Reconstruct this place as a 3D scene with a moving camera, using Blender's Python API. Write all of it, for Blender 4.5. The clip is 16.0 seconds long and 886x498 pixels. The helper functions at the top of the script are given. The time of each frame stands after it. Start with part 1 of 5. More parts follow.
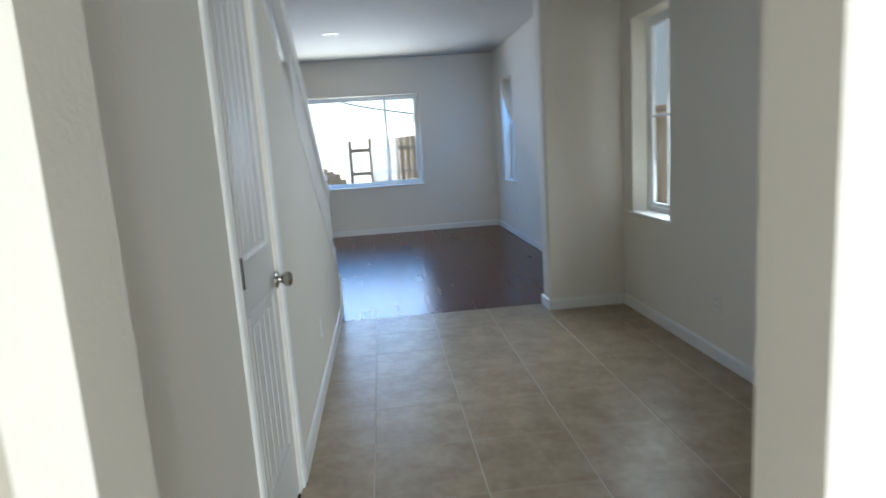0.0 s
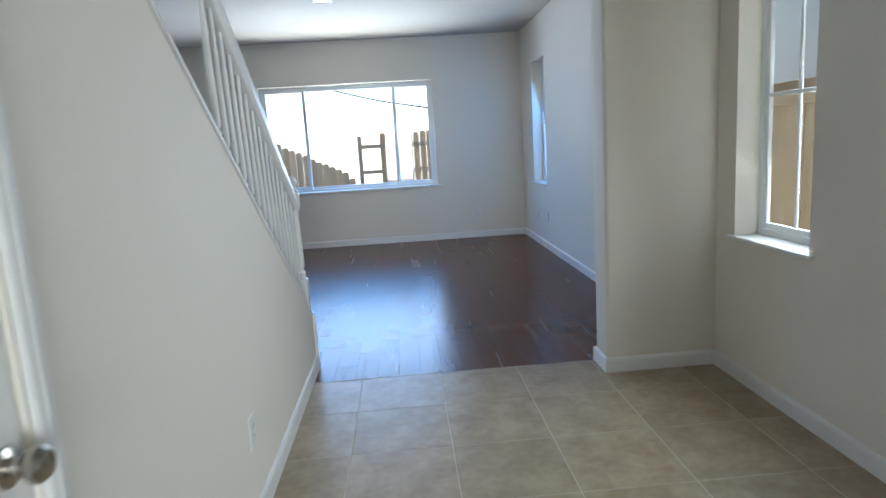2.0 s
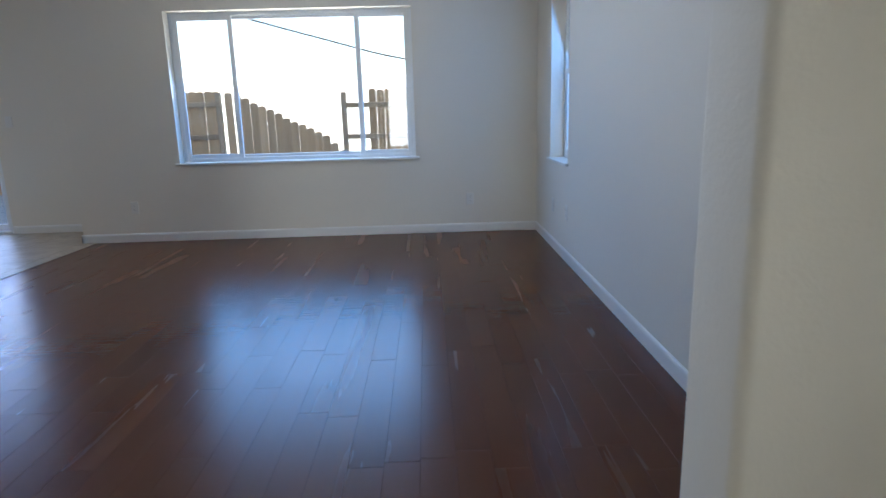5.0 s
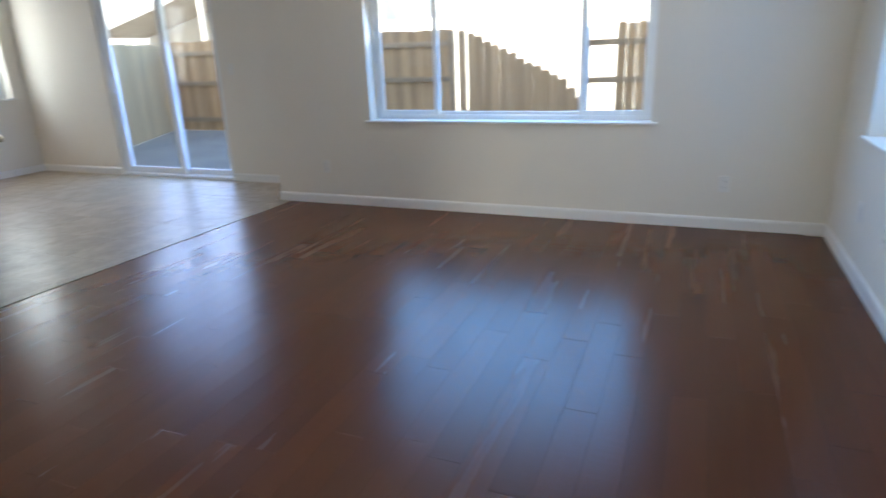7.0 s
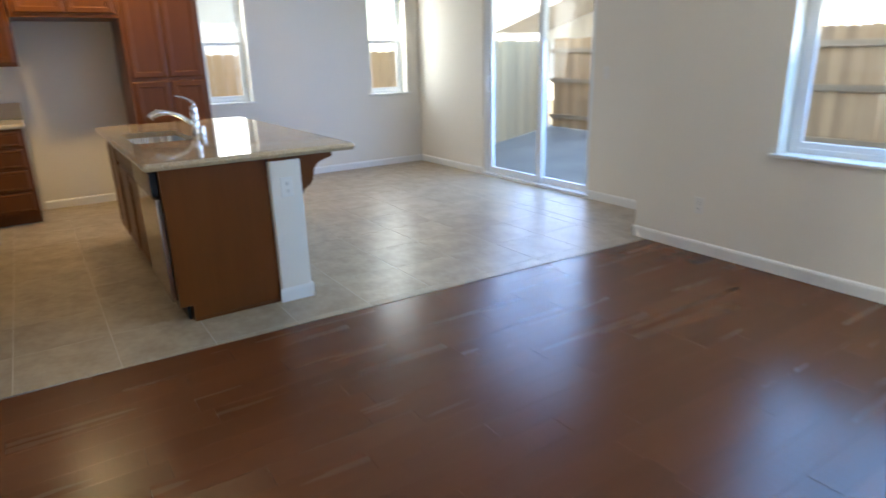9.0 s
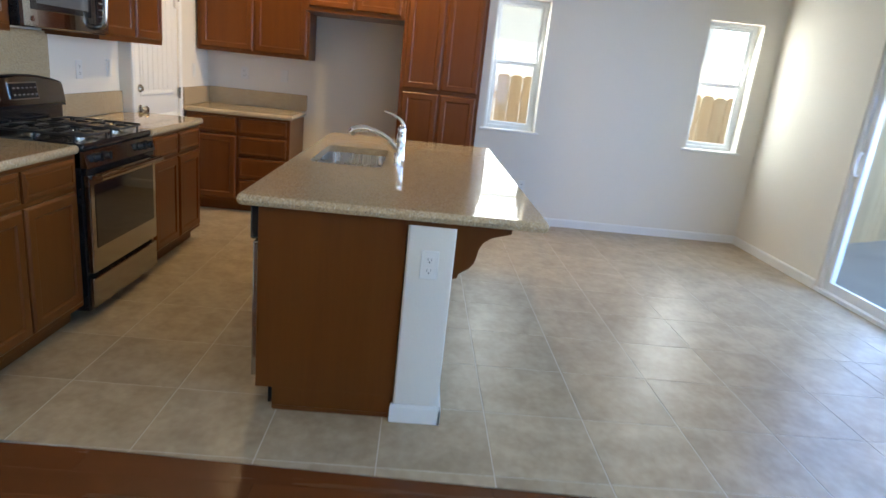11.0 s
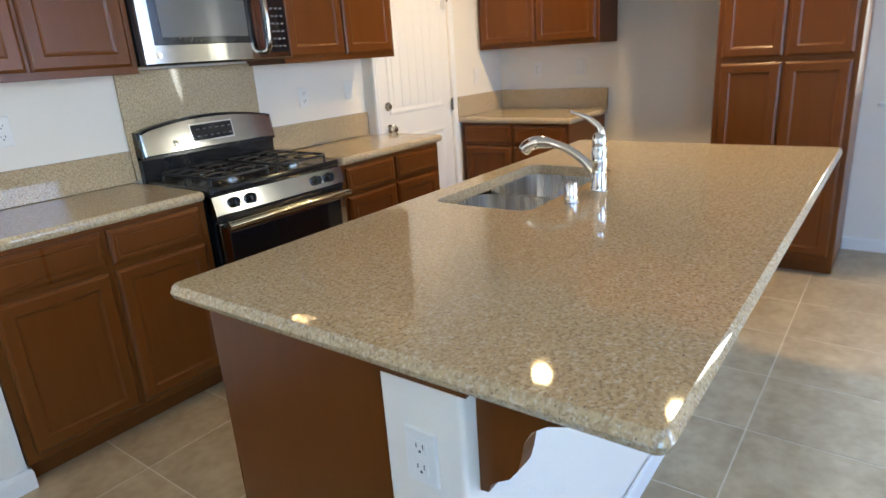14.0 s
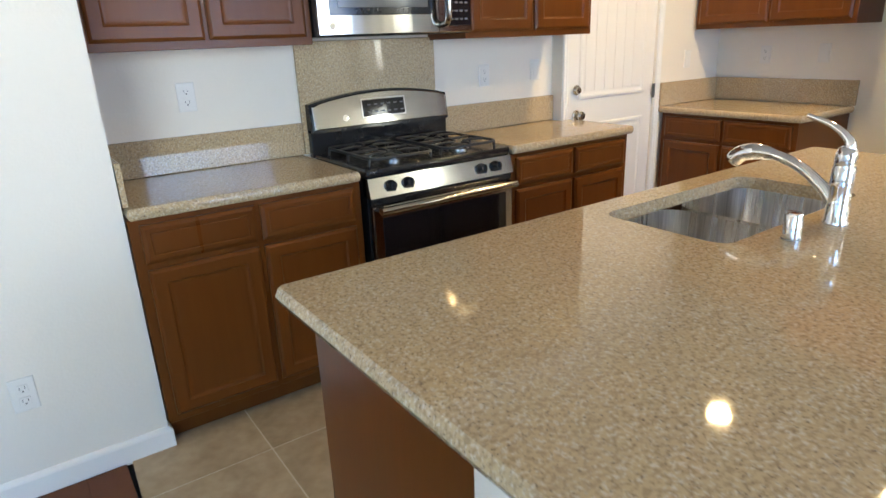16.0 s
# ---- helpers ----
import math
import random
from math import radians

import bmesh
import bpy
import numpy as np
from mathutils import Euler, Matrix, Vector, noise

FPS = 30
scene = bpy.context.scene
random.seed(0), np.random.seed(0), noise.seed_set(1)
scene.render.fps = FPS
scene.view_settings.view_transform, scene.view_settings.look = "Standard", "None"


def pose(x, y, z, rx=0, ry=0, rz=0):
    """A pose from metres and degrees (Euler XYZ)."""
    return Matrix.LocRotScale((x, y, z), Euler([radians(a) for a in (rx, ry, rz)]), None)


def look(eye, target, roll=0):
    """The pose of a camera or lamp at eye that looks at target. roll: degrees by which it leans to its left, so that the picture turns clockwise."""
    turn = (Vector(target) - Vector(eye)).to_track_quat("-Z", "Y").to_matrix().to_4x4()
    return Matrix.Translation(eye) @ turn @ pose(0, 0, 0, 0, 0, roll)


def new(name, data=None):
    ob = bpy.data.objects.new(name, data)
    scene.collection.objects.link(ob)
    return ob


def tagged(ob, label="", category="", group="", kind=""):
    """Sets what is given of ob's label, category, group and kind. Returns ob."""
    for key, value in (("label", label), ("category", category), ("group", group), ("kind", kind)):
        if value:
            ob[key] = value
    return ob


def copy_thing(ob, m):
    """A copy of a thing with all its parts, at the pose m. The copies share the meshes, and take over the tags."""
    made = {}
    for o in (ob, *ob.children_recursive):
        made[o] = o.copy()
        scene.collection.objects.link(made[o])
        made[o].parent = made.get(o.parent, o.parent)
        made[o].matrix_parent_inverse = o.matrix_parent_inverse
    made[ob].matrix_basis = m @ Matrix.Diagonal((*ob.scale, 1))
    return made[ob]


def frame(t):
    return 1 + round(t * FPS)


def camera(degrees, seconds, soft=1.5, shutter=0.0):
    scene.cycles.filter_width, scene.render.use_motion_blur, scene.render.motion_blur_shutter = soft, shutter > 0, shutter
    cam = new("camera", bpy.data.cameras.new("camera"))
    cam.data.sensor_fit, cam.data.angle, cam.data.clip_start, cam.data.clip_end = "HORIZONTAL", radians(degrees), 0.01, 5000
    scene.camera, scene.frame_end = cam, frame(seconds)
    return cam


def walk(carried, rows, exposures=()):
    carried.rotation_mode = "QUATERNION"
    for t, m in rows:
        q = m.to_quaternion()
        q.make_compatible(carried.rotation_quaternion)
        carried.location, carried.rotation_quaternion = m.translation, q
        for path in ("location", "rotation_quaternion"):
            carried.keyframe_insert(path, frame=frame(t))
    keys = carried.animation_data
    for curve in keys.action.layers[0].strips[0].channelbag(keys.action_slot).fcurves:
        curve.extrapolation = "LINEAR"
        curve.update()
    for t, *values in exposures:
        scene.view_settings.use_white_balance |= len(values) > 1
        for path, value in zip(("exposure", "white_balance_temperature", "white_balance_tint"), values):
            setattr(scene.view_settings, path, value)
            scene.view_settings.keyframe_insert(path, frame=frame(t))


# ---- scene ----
cam = camera(72.0, 16.0, soft=1.5, shutter=0.5)
PATH = [
    (0, (0.341, 0.420, 1.342), (0.522, 2.383, 1.007), -3.8),
    (0.5, (0.387, 0.767, 1.340), (0.428, 2.745, 1.042), 0.8),
    (1, (0.436, 1.109, 1.343), (0.652, 3.069, 1.013), -1.9),
    (1.5, (0.482, 1.456, 1.342), (0.742, 3.406, 0.981), -3.3),
    (2, (0.519, 1.828, 1.313), (0.636, 3.796, 0.973), -3.5),
    (2.5, (0.627, 2.186, 1.339), (1.062, 4.096, 0.936), -0.9),
    (3, (0.756, 2.640, 1.341), (1.033, 4.578, 0.933), -0.7),
    (3.2, (0.79, 2.810, 1.330), (1.004, 4.757, 0.918), -2.2),
    (5.3, (1.238, 4.404, 1.196), (1.188, 6.354, 0.753), -1.0),
    (5.5, (1.303, 4.583, 1.228), (1.094, 6.522, 0.783), -0.1),
    (6, (1.273, 4.91, 1.261), (0.836, 6.787, 0.728), -2.1),
    (6.5, (1.317, 5.24, 1.284), (0.902, 7.107, 0.7), -3.5),
    (7, (1.312, 5.483, 1.323), (0.576, 7.236, 0.702), -2.2),
    (7.5, (1.283, 5.629, 1.381), (0.293, 7.221, 0.684), -3.9),
    (8, (1.19, 5.815, 1.368), (0.029, 7.294, 0.688), -1.8),
    (8.5, (0.954, 6.066, 1.384), (-0.372, 7.402, 0.709), -3.9),
    (9, (0.703, 6.384, 1.407), (-0.888, 7.432, 0.8), -1.5),
    (9.5, (0.414, 6.677, 1.409), (-1.279, 7.559, 0.814), -1.0),
    (10, (0.184, 6.991, 1.4), (-1.593, 7.692, 0.808), -0.1),
    (10.2, (0.061, 7.09, 1.405), (-1.773, 7.633, 0.82), 2.2),
    (12.3, (-1.166, 7.98, 1.43), (-3.061, 7.566, 0.944), 0.1),
    (12.5, (-1.267, 8.034, 1.419), (-3.13, 7.482, 0.947), -1.2),
    (13, (-1.494, 8.149, 1.416), (-3.146, 7.162, 0.872), -0.2),
    (13.5, (-1.76, 8.167, 1.397), (-3.333, 7.07, 0.829), -1.2),
    (14, (-1.983, 8.181, 1.4), (-3.495, 7.023, 0.789), -3.9),
    (14.5, (-2.159, 8.195, 1.394), (-3.383, 6.767, 0.714), -1.9),
    (15, (-2.224, 8.161, 1.39), (-3.362, 6.666, 0.702), -2.6),
    (15.5, (-2.253, 8.116, 1.396), (-3.323, 6.562, 0.731), -2.5),
    (16, (-2.285, 8.015, 1.396), (-3.362, 6.459, 0.749), -2.3),
]
EXPOSURES = [(0, 1.45, 5800, 4), (0.5, 1.7, 5800, 4), (1.2, 1.82, 5800, 4), (2.2, 1.72, 5800, 4), (3.2, 1.62, 5850, 5), (5.5, 1.62, 6100, 7), (8, 2.35, 6750, 6), (10, 2.42, 6800, 5), (12.5, 2.6, 7000, 4), (14.5, 2.75, 7150, 4), (16, 2.78, 7150, 3)]
walk(cam, [(t, look(eye, target, roll)) for t, eye, target, roll in PATH], EXPOSURES)

# ---- world, sun and lamps ----
SUN_AZ, SUN_EL = 170.0, 38.0  # degrees: azimuth clockwise from +y, elevation
world = bpy.data.worlds.new("world")
scene.world = world
world.use_nodes = True
wn = world.node_tree
sky = wn.nodes.new("ShaderNodeTexSky")
sky.sky_type, sky.sun_disc = "NISHITA", False
sky.sun_elevation, sky.sun_rotation = radians(SUN_EL), radians(SUN_AZ)
sky.air_density, sky.dust_density, sky.ozone_density = 1.0, 0.8, 1.5
wn.nodes["Background"].inputs["Strength"].default_value = 0.15
wn.links.new(sky.outputs["Color"], wn.nodes["Background"].inputs["Color"])

sun_data = bpy.data.lights.new("sun", "SUN")
sun_data.energy, sun_data.angle, sun_data.color = 4.0, radians(0.6), (1.0, 0.94, 0.85)
sun = new("sun", sun_data)
sun.matrix_basis = look((math.sin(radians(SUN_AZ)) * 30, math.cos(radians(SUN_AZ)) * 30, 30 * math.tan(radians(SUN_EL))), (0, 0, 0))


def window_light(name, centre, target, width, height, watts, colour=(0.80, 0.90, 1.0), spread=180):
    data = bpy.data.lights.new(name, "AREA")
    data.shape, data.size, data.size_y = "RECTANGLE", width, height
    data.energy, data.color, data.spread = watts, colour, radians(spread)
    ob = new(name, data)
    ob.matrix_basis = look(centre, target)
    return ob


BLUE, PALE = (0.15, 0.43, 1.0), (0.90, 0.95, 1.0)
# added lamps in the openings: blue sky light aimed downward, sunlit yard's light upward
window_light("sky_living", (-0.15, 10.34, 1.47), (-0.15, 9.3, 1.0), 2.25, 1.35, 14, BLUE, 160)
window_light("yard_living", (-0.15, 10.345, 1.47), (-0.15, 9.2, 2.2), 2.25, 1.35, 18, (1.0, 0.96, 0.90), 112)
window_light("sky_slider", (-4.32, 11.04, 1.22), (-4.32, 9.8, 0.75), 1.6, 2.25, 14, (0.22, 0.42, 1.0), 165)
window_light("yard_slider", (-4.32, 11.045, 1.22), (-4.32, 9.9, 2.07), 1.6, 2.25, 4.5, (1.0, 0.94, 0.86), 110)
window_light("sky_entry", (2.37, 4.53, 1.45), (0.9, 3.5, 0.9), 0.55, 1.3, 5.8, PALE, 130)
window_light("sky_side", (2.37, 9.205, 1.5), (1.0, 9.205, 1.1), 0.6, 1.4, 3.2, BLUE)
window_light("sky_west", (-6.76, 8.345, 1.55), (-5.0, 8.345, 1.2), 0.48, 1.2, 2.6, PALE)
window_light("sky_nook", (-6.76, 10.415, 1.55), (-5.0, 10.415, 1.2), 0.48, 1.2, 4.5, PALE)
# unseen lamp added outside the doorway to brighten the entry
window_light("entry_fill", (0.65, -3.2, 1.25), (1.3, 3.0, 0.9), 1.7, 2.2, 72.0, (0.95, 0.98, 1.0))


# ---- materials ----
def material(name, colour, rough=0.6, metal=0.0, second=None, scale=6.0, fine=120.0, bump=0.0, bump_scale=200.0,
             spec=0.5, stretch=(1, 1, 1), mix=0.5, each=0.0, coat=0.0, rough_vary=0.0, island=False):
    """A surface with two scales of mottling between two colours, fine relief, and a change from piece to piece."""
    m = bpy.data.materials.new(name)
    m.use_nodes = True
    t = m.node_tree
    n, link = t.nodes, t.links.new
    b = n["Principled BSDF"]
    geo = n.new("ShaderNodeNewGeometry")
    mapping = n.new("ShaderNodeMapping")
    mapping.inputs["Scale"].default_value = stretch
    link(geo.outputs["Position"], mapping.inputs["Vector"])
    vec = mapping.outputs["Vector"]
    info = n.new("ShaderNodeObjectInfo")
    rnd = geo.outputs["Random Per Island"] if island else info.outputs["Random"]
    if each:
        shift = n.new("ShaderNodeVectorMath")
        shift.operation = "MULTIPLY_ADD"
        link(rnd, shift.inputs[0])
        shift.inputs[1].default_value = (37.0, 17.0, 23.0)
        link(vec, shift.inputs[2])
        vec = shift.outputs[0]
    big = n.new("ShaderNodeTexNoise")
    big.inputs["Scale"].default_value, big.inputs["Detail"].default_value = scale, 5.0
    small = n.new("ShaderNodeTexNoise")
    small.inputs["Scale"].default_value, small.inputs["Detail"].default_value = fine, 3.0
    link(vec, big.inputs["Vector"])
    link(vec, small.inputs["Vector"])
    add = n.new("ShaderNodeMath")
    add.operation = "MULTIPLY_ADD"
    link(small.outputs["Fac"], add.inputs[0])
    add.inputs[1].default_value = 0.45
    link(big.outputs["Fac"], add.inputs[2])
    ramp = n.new("ShaderNodeMapRange")
    ramp.inputs["From Min"].default_value, ramp.inputs["From Max"].default_value = 0.72 - mix * 0.45, 0.72 + mix * 0.45
    link(add.outputs[0], ramp.inputs["Value"])
    blend = n.new("ShaderNodeMix")
    blend.data_type = "RGBA"
    second = second or tuple(c * 0.93 for c in colour)
    blend.inputs[6].default_value, blend.inputs[7].default_value = (*colour, 1), (*second, 1)
    link(ramp.outputs["Result"], blend.inputs[0])
    out = blend.outputs[2]
    if each:
        hsv = n.new("ShaderNodeHueSaturation")
        val = n.new("ShaderNodeMapRange")
        val.inputs["To Min"].default_value, val.inputs["To Max"].default_value = 1 - each, 1 + each
        link(rnd, val.inputs["Value"])
        link(val.outputs["Result"], hsv.inputs["Value"])
        link(out, hsv.inputs["Color"])
        out = hsv.outputs["Color"]
    link(out, b.inputs["Base Color"])
    b.inputs["Roughness"].default_value, b.inputs["Metallic"].default_value = rough, metal
    b.inputs["Specular IOR Level"].default_value = spec
    if coat:
        b.inputs["Coat Weight"].default_value, b.inputs["Coat Roughness"].default_value = coat, 0.08
    if rough_vary:
        rv = n.new("ShaderNodeMapRange")
        rv.inputs["To Min"].default_value, rv.inputs["To Max"].default_value = rough - rough_vary, rough + rough_vary
        link(big.outputs["Fac"], rv.inputs["Value"])
        link(rv.outputs["Result"], b.inputs["Roughness"])
    if bump:
        grain = n.new("ShaderNodeTexNoise")
        grain.inputs["Scale"].default_value, grain.inputs["Detail"].default_value = bump_scale, 4.0
        link(vec, grain.inputs["Vector"])
        bm_node = n.new("ShaderNodeBump")
        bm_node.inputs["Strength"].default_value, bm_node.inputs["Distance"].default_value = bump, 0.004
        link(grain.outputs["Fac"], bm_node.inputs["Height"])
        link(bm_node.outputs["Normal"], b.inputs["Normal"])
    return m


def granite_material(name):
    """Polished speckled granite: a beige ground with brown, dark and pale grains."""
    m = bpy.data.materials.new(name)
    m.use_nodes = True
    t = m.node_tree
    n, link = t.nodes, t.links.new
    b = n["Principled BSDF"]
    geo = n.new("ShaderNodeNewGeometry")
    colour = None
    layers = (((0.50, 0.38, 0.225), None, 0, 0, 0), (None, (0.33, 0.24, 0.14), 115, 0.47, 0.60), (None, (0.60, 0.53, 0.41), 150, 0.53, 0.66),
              (None, (0.13, 0.10, 0.07), 175, 0.615, 0.69), (None, (0.39, 0.30, 0.195), 18, 0.42, 0.75))
    for index, (base, grain, scale, low, high) in enumerate(layers):
        if base:
            rgb = n.new("ShaderNodeRGB")
            rgb.outputs[0].default_value = (*base, 1)
            colour = rgb.outputs[0]
            continue
        tex = n.new("ShaderNodeTexNoise")
        tex.inputs["Scale"].default_value, tex.inputs["Detail"].default_value = scale, 2.5
        shift = n.new("ShaderNodeVectorMath")
        shift.operation = "ADD"
        shift.inputs[1].default_value = (index * 7.3, index * 3.1, index * 5.7)
        link(geo.outputs["Position"], shift.inputs[0])
        link(shift.outputs[0], tex.inputs["Vector"])
        mr = n.new("ShaderNodeMapRange")
        mr.inputs["From Min"].default_value, mr.inputs["From Max"].default_value = low, high
        mr.inputs["To Max"].default_value = 0.8 if scale > 50 else 0.2
        link(tex.outputs["Fac"], mr.inputs["Value"])
        mx = n.new("ShaderNodeMix")
        mx.data_type = "RGBA"
        link(mr.outputs["Result"], mx.inputs[0])
        link(colour, mx.inputs[6])
        mx.inputs[7].default_value = (*grain, 1)
        colour = mx.outputs[2]
    link(colour, b.inputs["Base Color"])
    b.inputs["Roughness"].default_value = 0.045
    b.inputs["Specular IOR Level"].default_value = 0.62
    return m


def add_knots(m, axis):
    """Scattered dark brown knots, stretched a little along the grain."""
    n, link = m.node_tree.nodes, m.node_tree.links.new
    b = n["Principled BSDF"]
    geo, mapping, cell = n.new("ShaderNodeNewGeometry"), n.new("ShaderNodeMapping"), n.new("ShaderNodeTexVoronoi")
    squeeze = [1.0, 1.0, 1.0]
    squeeze[axis] = 0.55
    mapping.inputs["Scale"].default_value = squeeze
    cell.inputs["Scale"].default_value = 5.5
    link(geo.outputs["Position"], mapping.inputs["Vector"])
    link(mapping.outputs["Vector"], cell.inputs["Vector"])
    spot, mx = n.new("ShaderNodeMapRange"), n.new("ShaderNodeMix")
    spot.inputs["From Min"].default_value, spot.inputs["From Max"].default_value = 0.035, 0.085
    spot.inputs["To Min"].default_value, spot.inputs["To Max"].default_value = 0.55, 0.0
    link(cell.outputs["Distance"], spot.inputs["Value"])
    mx.data_type = "RGBA"
    link(spot.outputs["Result"], mx.inputs[0])
    link(b.inputs["Base Color"].links[0].from_socket, mx.inputs[6])
    mx.inputs[7].default_value = (0.16, 0.075, 0.03, 1)
    link(mx.outputs[2], b.inputs["Base Color"])


def wood_material(name, dark, light, rough, axis, spec=0.5, each=0.25, coat=0.0, ripple=0.0, tight=1.0, relief=0.12, contrast=0.55, gloss_vary=0.06, knots=False):
    """Stained wood with grain along one axis (0 x, 1 y, 2 z) of the world."""
    stretch = [14.0 * tight] * 3
    stretch[axis] = 0.9 * tight
    m = material(name, dark, rough, second=light, scale=1.6, fine=9.0, stretch=tuple(stretch), mix=contrast, each=each,
                 spec=spec, coat=coat, bump=relief, bump_scale=5.0, rough_vary=gloss_vary)
    if knots:
        add_knots(m, axis)
    if ripple:
        t = m.node_tree
        n, link = t.nodes, t.links.new
        geo = n.new("ShaderNodeNewGeometry")
        mapping = n.new("ShaderNodeMapping")
        across = [2.5, 2.5, 2.5]
        across[axis] = 42.0
        mapping.inputs["Scale"].default_value = across
        tex = n.new("ShaderNodeTexNoise")
        tex.inputs["Scale"].default_value, tex.inputs["Detail"].default_value = 1.0, 2.0
        low = n.new("ShaderNodeBump")
        low.inputs["Strength"].default_value, low.inputs["Distance"].default_value = ripple, 0.003
        link(geo.outputs["Position"], mapping.inputs["Vector"])
        link(mapping.outputs["Vector"], tex.inputs["Vector"])
        link(tex.outputs["Fac"], low.inputs["Height"])
        top = [x for x in n if x.bl_idname == "ShaderNodeBump" and x != low][0]
        link(low.outputs["Normal"], top.inputs["Normal"])
    return m


def glass_material(name, tint=(0.97, 0.985, 0.98)):
    m = bpy.data.materials.new(name)
    m.use_nodes = True
    t = m.node_tree
    n, link = t.nodes, t.links.new
    n.remove(n["Principled BSDF"])
    clear, gloss, facing, mx = (n.new("ShaderNodeBsdfTransparent"), n.new("ShaderNodeBsdfGlossy"), n.new("ShaderNodeLayerWeight"), n.new("ShaderNodeMixShader"))
    curve, amount = n.new("ShaderNodeMath"), n.new("ShaderNodeMath")
    curve.operation, amount.operation = "POWER", "MULTIPLY_ADD"
    curve.inputs[1].default_value, amount.inputs[1].default_value, amount.inputs[2].default_value = 4.0, 0.6, 0.03
    link(facing.outputs["Facing"], curve.inputs[0])
    link(curve.outputs[0], amount.inputs[0])
    clear.inputs["Color"].default_value = (*tint, 1)
    gloss.inputs["Roughness"].default_value = 0.01
    link(amount.outputs[0], mx.inputs[0])
    link(clear.outputs[0], mx.inputs[1])
    link(gloss.outputs[0], mx.inputs[2])
    link(mx.outputs[0], n["Material Output"].inputs["Surface"])
    return m


def glow_material(name, colour, strength):
    m = bpy.data.materials.new(name)
    m.use_nodes = True
    b = m.node_tree.nodes["Principled BSDF"]
    b.inputs["Base Color"].default_value = (*colour, 1)
    b.inputs["Emission Color"].default_value, b.inputs["Emission Strength"].default_value = (*colour, 1), strength
    return m


WALL = material("wall_paint", (0.78, 0.735, 0.65), 0.75, second=(0.745, 0.70, 0.615), scale=0.9, fine=60, bump=0.22, bump_scale=95, mix=0.9)
# dimness put into the colour: darker than the walls to offset the yard lamps
CEILING = material("darkened_ceiling_paint", (0.52, 0.505, 0.465), 0.85, second=(0.49, 0.475, 0.435), scale=1.2, fine=70, bump=0.25, bump_scale=80, mix=0.9)
TRIM = material("trim_paint", (0.80, 0.79, 0.76), 0.38, second=(0.76, 0.75, 0.72), scale=3.0, fine=80, mix=0.9)
DOOR = material("door_paint", (0.80, 0.785, 0.75), 0.42, second=(0.77, 0.755, 0.72), scale=2.0, fine=90, mix=0.9)
VINYL = material("white_vinyl", (0.80, 0.82, 0.83), 0.35, second=(0.76, 0.78, 0.79), scale=4.0, fine=60, mix=0.9)
TILE = material("porcelain_tile", (0.42, 0.338, 0.228), 0.36, second=(0.30, 0.23, 0.147), scale=6.5, fine=26, mix=0.5, each=0.05, bump=0.05, bump_scale=60, spec=0.30, rough_vary=0.03)
GROUT = material("grout", (0.56, 0.50, 0.41), 0.9, second=(0.49, 0.43, 0.34), scale=5, fine=150)
PLANK = wood_material("hardwood_floor", (0.108, 0.0335, 0.0106), (0.127, 0.0415, 0.0136), 0.27, 1, spec=0.22, each=0.09, ripple=0.16, relief=0.003, contrast=1.0, tight=0.35, gloss_vary=0.015)
UNDER = material("subfloor", (0.02, 0.012, 0.009), 0.9)
CAB = wood_material("cabinet_wood", (0.108, 0.0315, 0.0056), (0.140, 0.043, 0.0080), 0.30, 2, spec=0.27, each=0.06, tight=0.7, relief=0.04, contrast=0.8)
GRANITE = granite_material("granite")
STEEL = material("stainless_steel", (0.40, 0.385, 0.35), 0.13, 1.0, second=(0.37, 0.35, 0.32), scale=1.0, fine=40, stretch=(1, 1, 26), mix=0.8, rough_vary=0.05)
# brushed steel; upright bright and dark streaks put reflections into the colour
SINK = material("sink_steel_sheen", (0.80, 0.79, 0.765), 0.28, 1.0, second=(0.48, 0.465, 0.44), scale=1.0, fine=8, stretch=(26, 26, 0.6), mix=0.35, rough_vary=0.06)
CHROME = material("chrome", (0.74, 0.74, 0.75), 0.05, 1.0, second=(0.84, 0.84, 0.85))
NICKEL = material("satin_nickel", (0.52, 0.49, 0.44), 0.24, 1.0, second=(0.48, 0.45, 0.40))
BLACK = material("black_enamel", (0.012, 0.012, 0.013), 0.14, second=(0.016, 0.016, 0.017))
IRON = material("cast_iron", (0.020, 0.020, 0.021), 0.55, second=(0.03, 0.03, 0.03), bump=0.2, bump_scale=300)
BLACK_GLASS = material("black_glass", (0.010, 0.010, 0.012), 0.05, second=(0.012, 0.012, 0.014))
MESH_GLASS = material("microwave_window", (0.13, 0.13, 0.125), 0.16, second=(0.11, 0.11, 0.105), fine=400)
HINGE = material("dull_nickel", (0.20, 0.19, 0.17), 0.38, 1.0, second=(0.16, 0.15, 0.135))
PLASTIC = material("white_plastic", (0.76, 0.745, 0.70), 0.35, second=(0.73, 0.715, 0.67))
SLOT = material("dark_slot", (0.03, 0.03, 0.03), 0.6)
GREY_TEXT = material("grey_print", (0.13, 0.13, 0.13), 0.5)
GLASS = glass_material("window_glass")
CEDAR = wood_material("fence_cedar", (0.58, 0.36, 0.19), (0.70, 0.48, 0.28), 0.8, 2, spec=0.2, each=0.14, tight=0.6, knots=True)
# pine colour raised to stand in for sun on the slanted fence
PINE = wood_material("fence_pine", (0.72, 0.56, 0.36), (0.80, 0.67, 0.47), 0.8, 2, spec=0.2, each=0.08, tight=0.6, knots=True)
